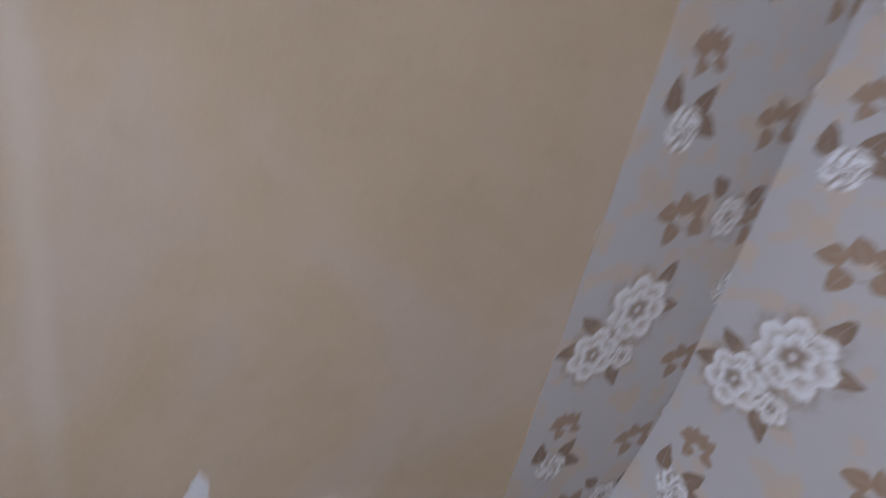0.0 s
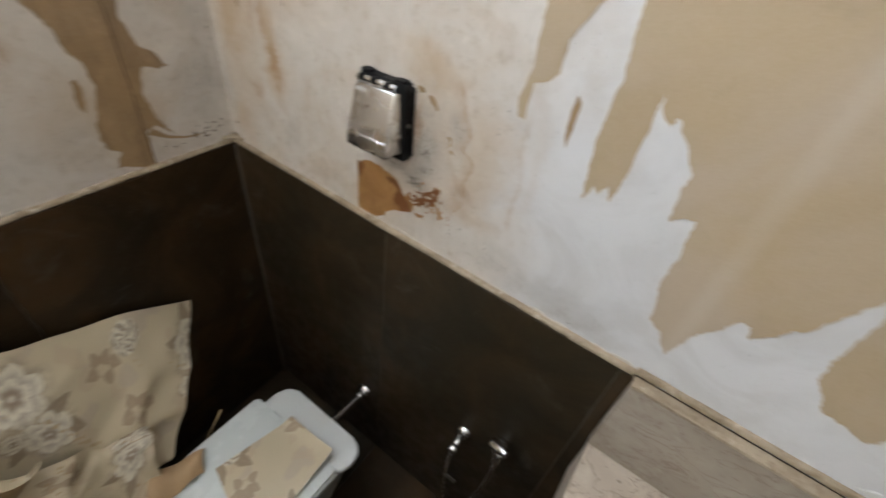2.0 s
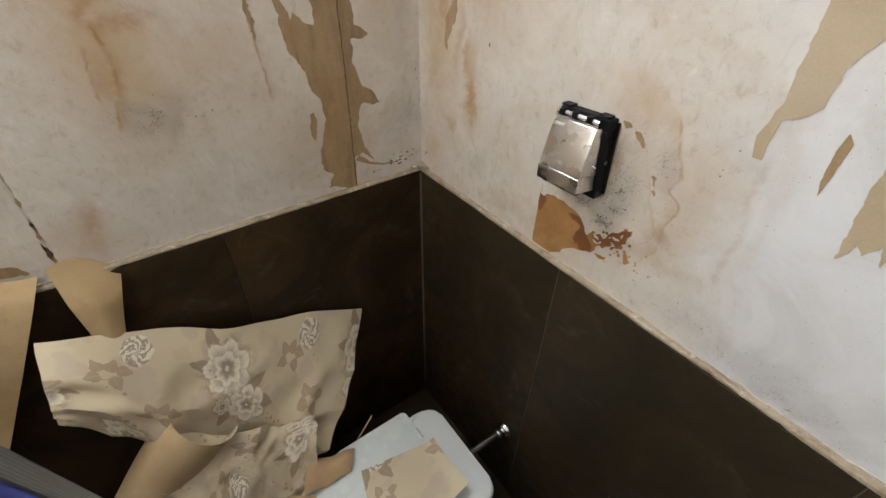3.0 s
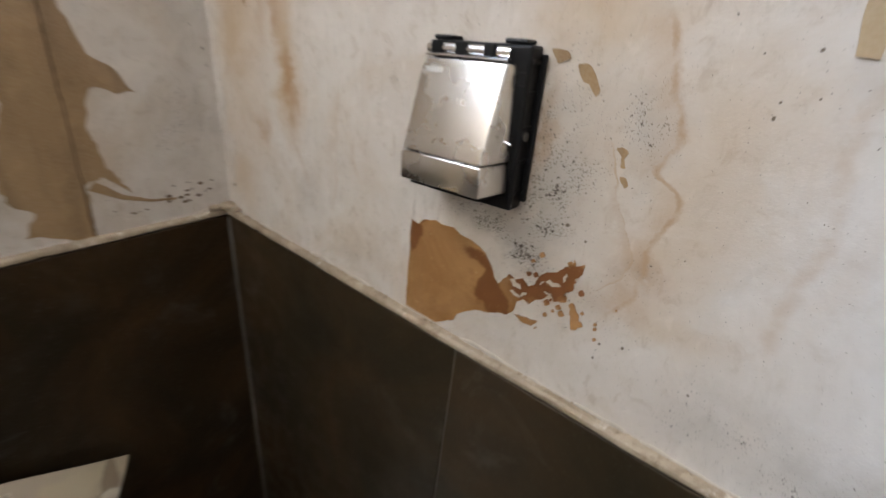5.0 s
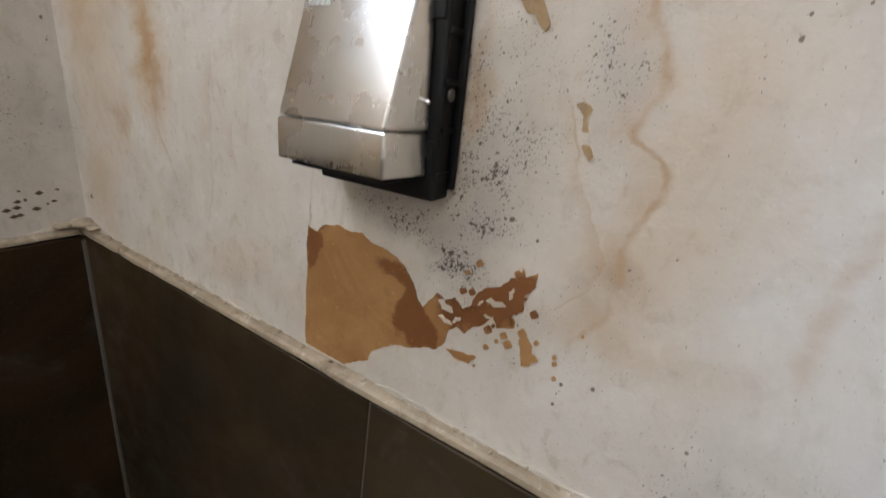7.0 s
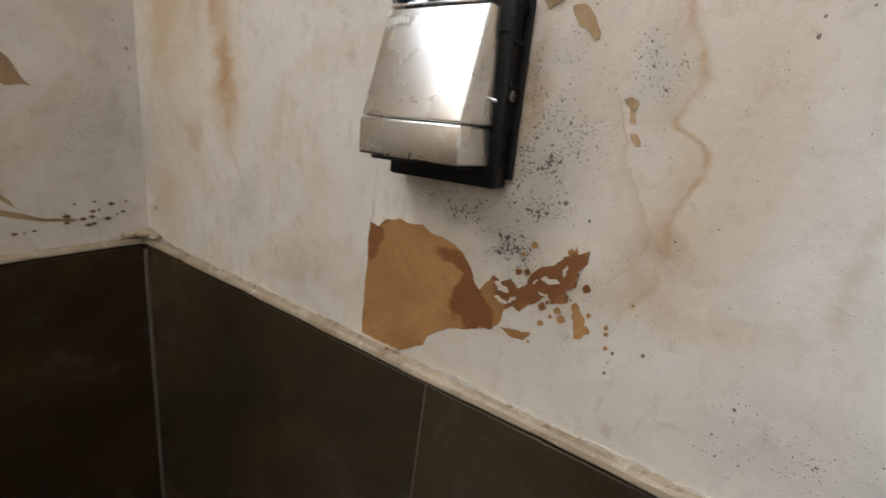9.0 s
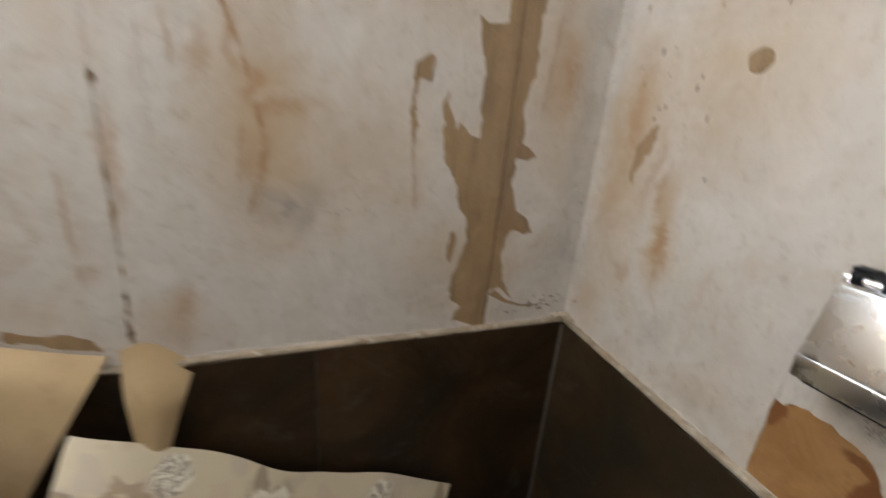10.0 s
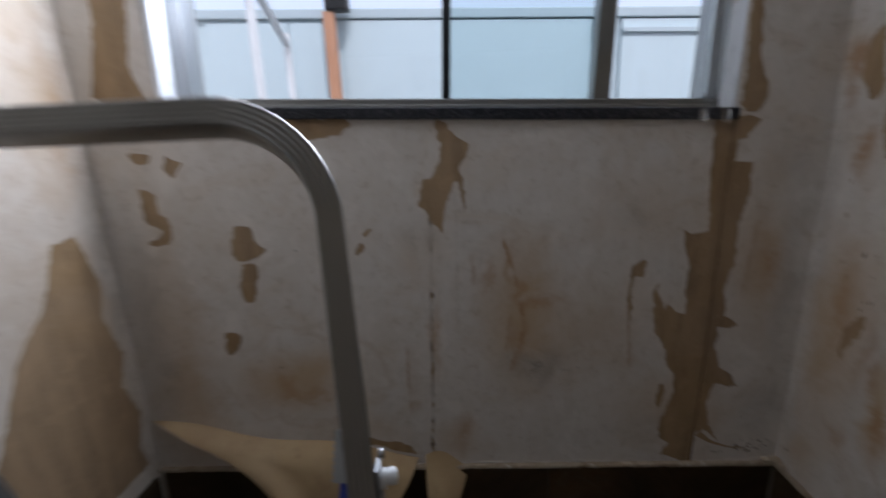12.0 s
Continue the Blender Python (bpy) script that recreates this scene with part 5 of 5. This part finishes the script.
part("tag", box((0.955, -0.085, 0.42), (0.992, -0.0835, 0.445)), ALU, stop, "small metal tag")
spray = thing("hand_spray", (1.06, -0.012, 0.70), "chrome hand spray hanging in its wall holder", "hand spray")
part("holder", box((1.055, -0.055, 0.690), (1.085, -0.0122, 0.722), 0.004), SATIN, spray, "", True)
part("grip", cylinder((1.074, -0.062, 0.665), (1.066, -0.060, 0.745), 0.011, 0.013, 16, bevel=0.002), SATIN, spray, "", True)
part("head", cylinder((1.045, -0.058, 0.752), (1.095, -0.075, 0.772), 0.014, 0.012, 16, bevel=0.002), SATIN, spray, "chrome spray head", True)
part("lever", box((1.076, -0.080, 0.700), (1.086, -0.072, 0.752), 0.002), SATIN, spray)
hose([(1.075, -0.062, 0.664), (1.075, -0.06, 0.55), (1.06, -0.07, 0.40), (1.03, -0.09, 0.22), (1.03, -0.08, 0.12)], 0.0075, spray)

# ---- counter and basin ----
CT = 0.97
counter = thing("vanity_counter", (1.80, -0.24, CT), "beige travertine counter with a tall splashback", "counter")
part("slab", box((1.232, -0.50, CT - 0.03), (RX - 0.0135, -0.013, CT), 0.003), MARBLE, counter)
part("apron", box((1.234, -0.498, CT - 0.17), (RX - 0.0135, -0.474, CT - 0.0305), 0.003), MARBLE, counter)
part("side_apron", box((1.234, -0.4735, CT - 0.17), (1.258, -0.013, CT - 0.0305), 0.003), MARBLE, counter)
part("splashback", box((1.229, -0.036, CT + 0.0005), (RX - 0.0135, -0.013, H - 0.0045), 0.003), MARBLE_DARK, counter, "darker travertine splashback with a polished cream top")
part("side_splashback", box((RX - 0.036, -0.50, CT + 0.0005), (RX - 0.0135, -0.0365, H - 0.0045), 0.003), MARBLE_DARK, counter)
part("splashback_cap", box((1.2285, -0.0375, H - 0.004), (RX - 0.0135, -0.0105, H + 0.004), 0.0015, segments=1), TRIM, counter, "cream polished top edge")
basin = thing("glass_basin", (1.84, -0.275, CT), "round clear green glass basin standing on the counter", "basin")
bm = bmesh.new()
prof = [(0.055, 0.0), (0.10, 0.018), (0.155, 0.058), (0.195, 0.118), (0.200, 0.121), (0.203, 0.117), (0.165, 0.050), (0.108, 0.008), (0.055, -0.0005)]
seg = 48
rings = [[bm.verts.new((1.84 + 1.12 * r * math.cos(2 * math.pi * k / seg), -0.275 + 1.08 * r * math.sin(2 * math.pi * k / seg), CT + 0.012 + z)) for k in range(seg)] for r, z in [(x, y + (0.008 if i < 4 else 0)) for i, (x, y) in enumerate(prof)]]
for q, w in zip(rings, rings[1:] + rings[:1]):
    for k in range(seg):
        bm.faces.new((q[k], q[(k + 1) % seg], w[(k + 1) % seg], w[k]))
part("bowl", bm, BOWL_GLASS, basin, "", True)
part("drain", cylinder((1.84, -0.275, CT + 0.001), (1.84, -0.275, CT + 0.024), 0.052, seg=24, bevel=0.002), CHROME, basin, "chrome drain ring", True)
tap = thing("basin_tap", (1.93, -0.060, CT), "chrome basin tap with a curved flat spout", "tap")
part("base", cylinder((1.93, -0.062, CT), (1.93, -0.062, CT + 0.02), 0.026, 0.023, 24, bevel=0.002), CHROME, tap, "", True)
path = [(1.93, -0.062, CT + 0.02), (1.93, -0.062, CT + 0.10)] + [bez((1.93, -0.062, CT + 0.10), (1.93, -0.062, CT + 0.17), (1.89, -0.14, CT + 0.17), k / 8) for k in range(1, 9)] + [(1.875, -0.175, CT + 0.158)]
part("spout", sweep(path, ribbed(0.030, 0.018, 2, 0.0), (1, 0.5, 0)), CHROME, tap, "", True)
handle = thing("tap_handle", (2.20, -0.085, CT), "round chrome tap handle on the counter", "tap handle")
part("stem", cylinder((2.20, -0.085, CT), (2.20, -0.085, CT + 0.05), 0.018, 0.014, 20, bevel=0.002), CHROME, handle, "", True)
part("cap", cylinder((2.20, -0.085, CT + 0.0502), (2.20, -0.085, CT + 0.085), 0.032, 0.026, 24, bevel=0.005), CHROME, handle, "domed chrome cap", True)

# ---- fallen and hanging wallpaper ----


def wrinkle(p, amount, scale=9.0, seed=0.0):
    q = Vector(p) * scale + Vector((seed, seed * 1.7, 0))
    r = Vector(p) * scale * 2.7 + Vector((0, seed, seed))
    return Vector(p) + Vector((noise.noise(q), noise.noise(q + Vector((9, 0, 0))), noise.noise(q + Vector((0, 9, 0))))) * amount + Vector((1, 1, 1)) * (0.5 - abs(noise.noise(r))) * amount * 0.35


def hang_a(s, t):
    y0 = -1.738 + 0.40 * (1 - (1 - t) ** 5)
    y1 = -0.985 - 0.31 * t
    z = 1.375 - 0.122 * s - t * 0.53
    y = y0 + (y1 - y0) * s
    x = 0.003 + 0.034 * min(1, t * 16) + 0.050 * math.sin(min(1, t * 1.5) * math.pi * 0.55) + 0.03 * math.sin(s * 5 + 1) * t
    return Vector((x + noise.noise(Vector((s * 3, t * 2, 4))) * 0.04 * min(1, t * 2), y, z + 0.010 * math.sin(s * 11) * (1 - t)))


flap = tagged(sheet("hanging_wallpaper", hang_a, 30, 24, (FLORAL, TAN_BACK), None, (0.8, 0.6)), "large flap of peeled wallpaper hanging with its tan back showing", "wallpaper", "loose wallpaper")


def hang_b(s, t):
    p = lerp4((0.004, -0.968, 1.252), (0.004, -0.846, 1.226), (0.022, -0.958, 1.045), (0.022, -0.902, 1.045), s, t ** 0.7)
    p.x += 0.024 * math.sin(min(1.0, t * 3) * math.pi / 2) + 0.016 * math.sin(s * math.pi) * min(1, t * 3)
    p.z += 0.022 * math.sin(s * math.pi * 1.3) * (1 - t) ** 4
    return p


tagged(sheet("hanging_wallpaper", hang_b, 12, 18, (FLORAL, TAN_BACK), None, (0.1, 0.25)), "narrow folded strip of peeled wallpaper with its tan back out", "wallpaper", "loose wallpaper")


def cone(s, t):
    p = lerp4((0.03, -0.287, 0.745), (0.055, -1.045, 1.115), (0.285, -0.580, 0.462), (0.16, -1.065, 0.985), s, t)
    p += Vector((0.0, -0.015, -0.125)) * math.sin(s * math.pi) ** 1.2 * t
    p.x += (0.030 + 0.03 * s) * math.sin(t * math.pi) + 0.010 * math.sin(s * 15 + t * 5) * (0.3 + 0.7 * s)
    p.z += 0.012 * math.sin(s * 8 + 0.6) * (1 - t)
    p.x += 0.030 * (0.4 - abs(noise.noise(Vector((s * 5 + t * 1.5, t * 3.5 - s * 3, 1.3))) * 1.6)) * min(1, t * 2.5)
    p.z += 0.012 * noise.noise(Vector((s * 7, 2.2, t * 4)))
    return p


tagged(sheet("fallen_wallpaper", cone, 56, 26, (FLORAL_OLD, TAN_BACK), None, (0.95, -0.42), (0.18, 0.50)), "crumpled strip of floral wallpaper slumped against dark tiles", "wallpaper", "loose wallpaper")


def roll(s, t):
    a = bez((0.20, -0.86, 0.80), (0.19, -1.02, 0.66), (0.22, -1.28, 0.36), s)
    ang = -0.5 + t * 3.3
    return a + Vector((math.sin(ang) * 0.085, -math.cos(ang) * 0.085 * 0.75 + 0.03, math.cos(ang) * 0.055)) + Vector((0, 0, 0.01 * math.sin(s * 7)))


tagged(sheet("fallen_wallpaper", roll, 26, 16, (TAN_BACK, FLORAL_OLD), None, (0.5, 0.3)), "curled wallpaper roll with its tan back outside", "wallpaper", "loose wallpaper")


def heap(s, t):
    p = lerp4((0.22, -0.56, 0.58), (0.20, -0.95, 0.80), (0.34, -0.62, 0.462), (0.46, -1.02, 0.40), s, t)
    p.z += 0.05 * math.sin(t * math.pi) + 0.035 * math.sin(s * 11 + t * 3) * math.sin(t * math.pi)
    return wrinkle(p, 0.035, 9.0, 2.0)


tagged(sheet("fallen_wallpaper", heap, 40, 30, (FLORAL_OLD, TAN_BACK), None, (0.5, 0.45), (0.1, 0.2)), "crumpled heap of floral wallpaper beside the toilet", "wallpaper", "loose wallpaper")


def curl(s, t):
    p = lerp4((0.325, -0.500, 0.466), (0.300, -0.640, 0.500), (0.385, -0.540, 0.462), (0.38, -0.690, 0.476), s, t)
    p.z += 0.022 * math.sin(t * math.pi) + 0.008 * math.sin(s * 9)
    return p


tagged(sheet("paper_scrap", curl, 12, 10, (WET_PAPER, TAN_BACK), None, (0.15, 0.1)), "torn orange-brown scrap of wallpaper back", "wallpaper", "loose wallpaper")


def scrap(s, t):
    p = lerp4((0.40, -0.66, 0.486), (0.36, -0.80, 0.52), (0.50, -0.70, 0.480), (0.46, -0.84, 0.50), s, t)
    p.z += 0.03 * math.sin(s * math.pi)
    return p


tagged(sheet("paper_scrap", scrap, 10, 10, (TAN_BACK, FLORAL_OLD), None, (0.15, 0.1)), "small curled scrap of tan wallpaper", "wallpaper", "loose wallpaper")


def lid_piece(s, t):
    p = lerp4((0.405, -0.515, 0.4595), (0.455, -0.272, 0.466), (0.66, -0.585, 0.4595), (0.640, -0.268, 0.468), s, t)
    p.z += 0.008 * math.sin(s * 4 + 1) * math.sin(t * 4) + 0.008 + 0.014 * max(0, s - 0.85) / 0.15
    return p


tagged(sheet("paper_scrap", lid_piece, 14, 14, (TAN_BACK, FLORAL_OLD), None, (0.26, 0.22), (0.05, 0.02)), "piece of floral wallpaper lying on the toilet lid", "wallpaper", "loose wallpaper")


def sliver(s, t):
    return lerp4((0.300, -0.475, 0.463), (0.265, -0.400, 0.492), (0.304, -0.480, 0.459), (0.270, -0.402, 0.485), s, t)


tagged(sheet("paper_scrap", sliver, 6, 2, (WHITE_PAPER, TAN_BACK), None, (0.1, 0.02)), "thin white sliver of torn paper", "wallpaper", "loose wallpaper")

# ---- step ladder ----
ladder = thing("step_ladder", (0.75, -1.2, 0.0), "aluminium step ladder with a ribbed guard loop and blue inserts", "ladder")


def rail_section(wide, thin, ribs=4, deep=0.0013, edge=0.002):
    """A hollow rail's section: smooth broad sides, fine grooves along the two narrow faces."""
    side = [(wide / 2, -thin / 2 + edge + (thin - 2 * edge) * i / (ribs * 2)) for i in range(ribs * 2 + 1)]
    side = [(x - (deep if i % 2 else 0), y) for i, (x, y) in enumerate(side)]
    half = [(wide / 2 - edge, -thin / 2)] + side + [(wide / 2 - edge, thin / 2)]
    return half + [(-x, -y) for x, y in half]


FR = rail_section(0.043, 0.023)
TOPZ, R, LY, LX = 2.131, 0.090, -0.966, 0.660
front_foot, back_foot = (1.253, -0.755, 0.0), (1.253, -1.66, 0.0)


def loop(x, z, y0, y1, r, foot0, foot1, seg=10):
    pts = [Vector(foot0)]
    n = 8
    top0 = Vector((x, y0, z - r))
    for i in range(1, n):
        pts.append(Vector(foot0).lerp(top0, i / n))
    for i in range(seg + 1):
        a = math.pi / 2 * i / seg
        pts.append(Vector((x, y0 - r + r * math.cos(a), z - r + r * math.sin(a))))
    for i in range(1, 6):
        pts.append(Vector((x, y0 - r + (y1 + r - (y0 - r)) * i / 6, z)))
    for i in range(seg + 1):
        a = math.pi / 2 * i / seg
        pts.append(Vector((x, y1 + r - r * math.sin(a), z - r + r * math.cos(a))))
    top1 = Vector((x, y1, z - r))
    for i in range(1, n + 1):
        pts.append(top1.lerp(Vector(foot1), i / n))
    return pts


part("guard_loop", sweep(loop(LX, TOPZ, LY, -1.42, R, front_foot, back_foot), FR, (1, 0.3, 0.29)), ALU_RAIL, ladder, "ribbed aluminium front rail loop", True)


def rear_rail(y, off):
    """The rear rail in side view: bent over at the hinge and then straight to the floor."""
    pts = [bez((0.705, y, 1.832 - off), (0.656 + off * 0.4, y, 1.812 - off), (0.634 + off, y, 1.64), k / 9) for k in range(10)]
    return pts + [Vector((0.634 + off, y, 1.64)).lerp(Vector((0.295 + off, y, 0.02)), k / 5) for k in range(1, 6)]


for y in (-0.962, -1.40):
    part("rear_rail", sweep(rear_rail(y, 0.0), rail_section(0.020, 0.044, 7, 0.0016), (0, 1, 0)), ALU_DULL, ladder, "ribbed aluminium rear rail", True)
    part("blue_insert", sweep(rear_rail(y, 0.036)[:13], rail_section(0.015, 0.028, 1, 0.0), (0, 1, 0)), BLUE, ladder, "blue plastic insert", True)


def leg_at(z):
    f = z / (TOPZ - R)
    return Vector((front_foot[0] + (LX - front_foot[0]) * f, front_foot[1] + (LY - front_foot[1]) * f, z))


k = leg_at(1.80)
part("bolt", cylinder((k.x - 0.026, k.y + 0.0105, 1.834), (k.x - 0.026, k.y + 0.0155, 1.834), 0.005, seg=14, bevel=0.0015), CHROME, ladder, "", True)
part("hinge_plate", box((k.x - 0.036, k.y + 0.0065, 1.775), (k.x - 0.016, k.y + 0.0105, 1.822), 0.001), ALU_DULL, ladder)
knob = cylinder((k.x - 0.032, k.y + 0.0086, 1.802), (k.x - 0.038, k.y + 0.023, 1.800), 0.0065, 0.0085, 20, bevel=0.003)
cylinder((k.x - 0.031, k.y + 0.0090, 1.802), (k.x - 0.032, k.y + 0.0142, 1.802), 0.0095, seg=18, bm=knob)
part("hinge_knob", knob, KNOB, ladder, "white plastic hinge knob", True)
for z in (1.52, 1.24, 0.96, 0.68, 0.40):
    q = leg_at(z)
    tread = part("tread", box((q.x - 0.075, -1.43, z - 0.022), (q.x + 0.015, q.y - 0.022, z), 0.006), BLACK, ladder, "dark ribbed tread")
for x, y in ((1.253, -0.755), (1.253, -1.66), (0.295, -0.962), (0.295, -1.40)):
    part("foot", box((x - 0.035, y - 0.024, 0.0), (x + 0.035, y + 0.024, 0.045), 0.006), BLACK, ladder, "black rubber foot")
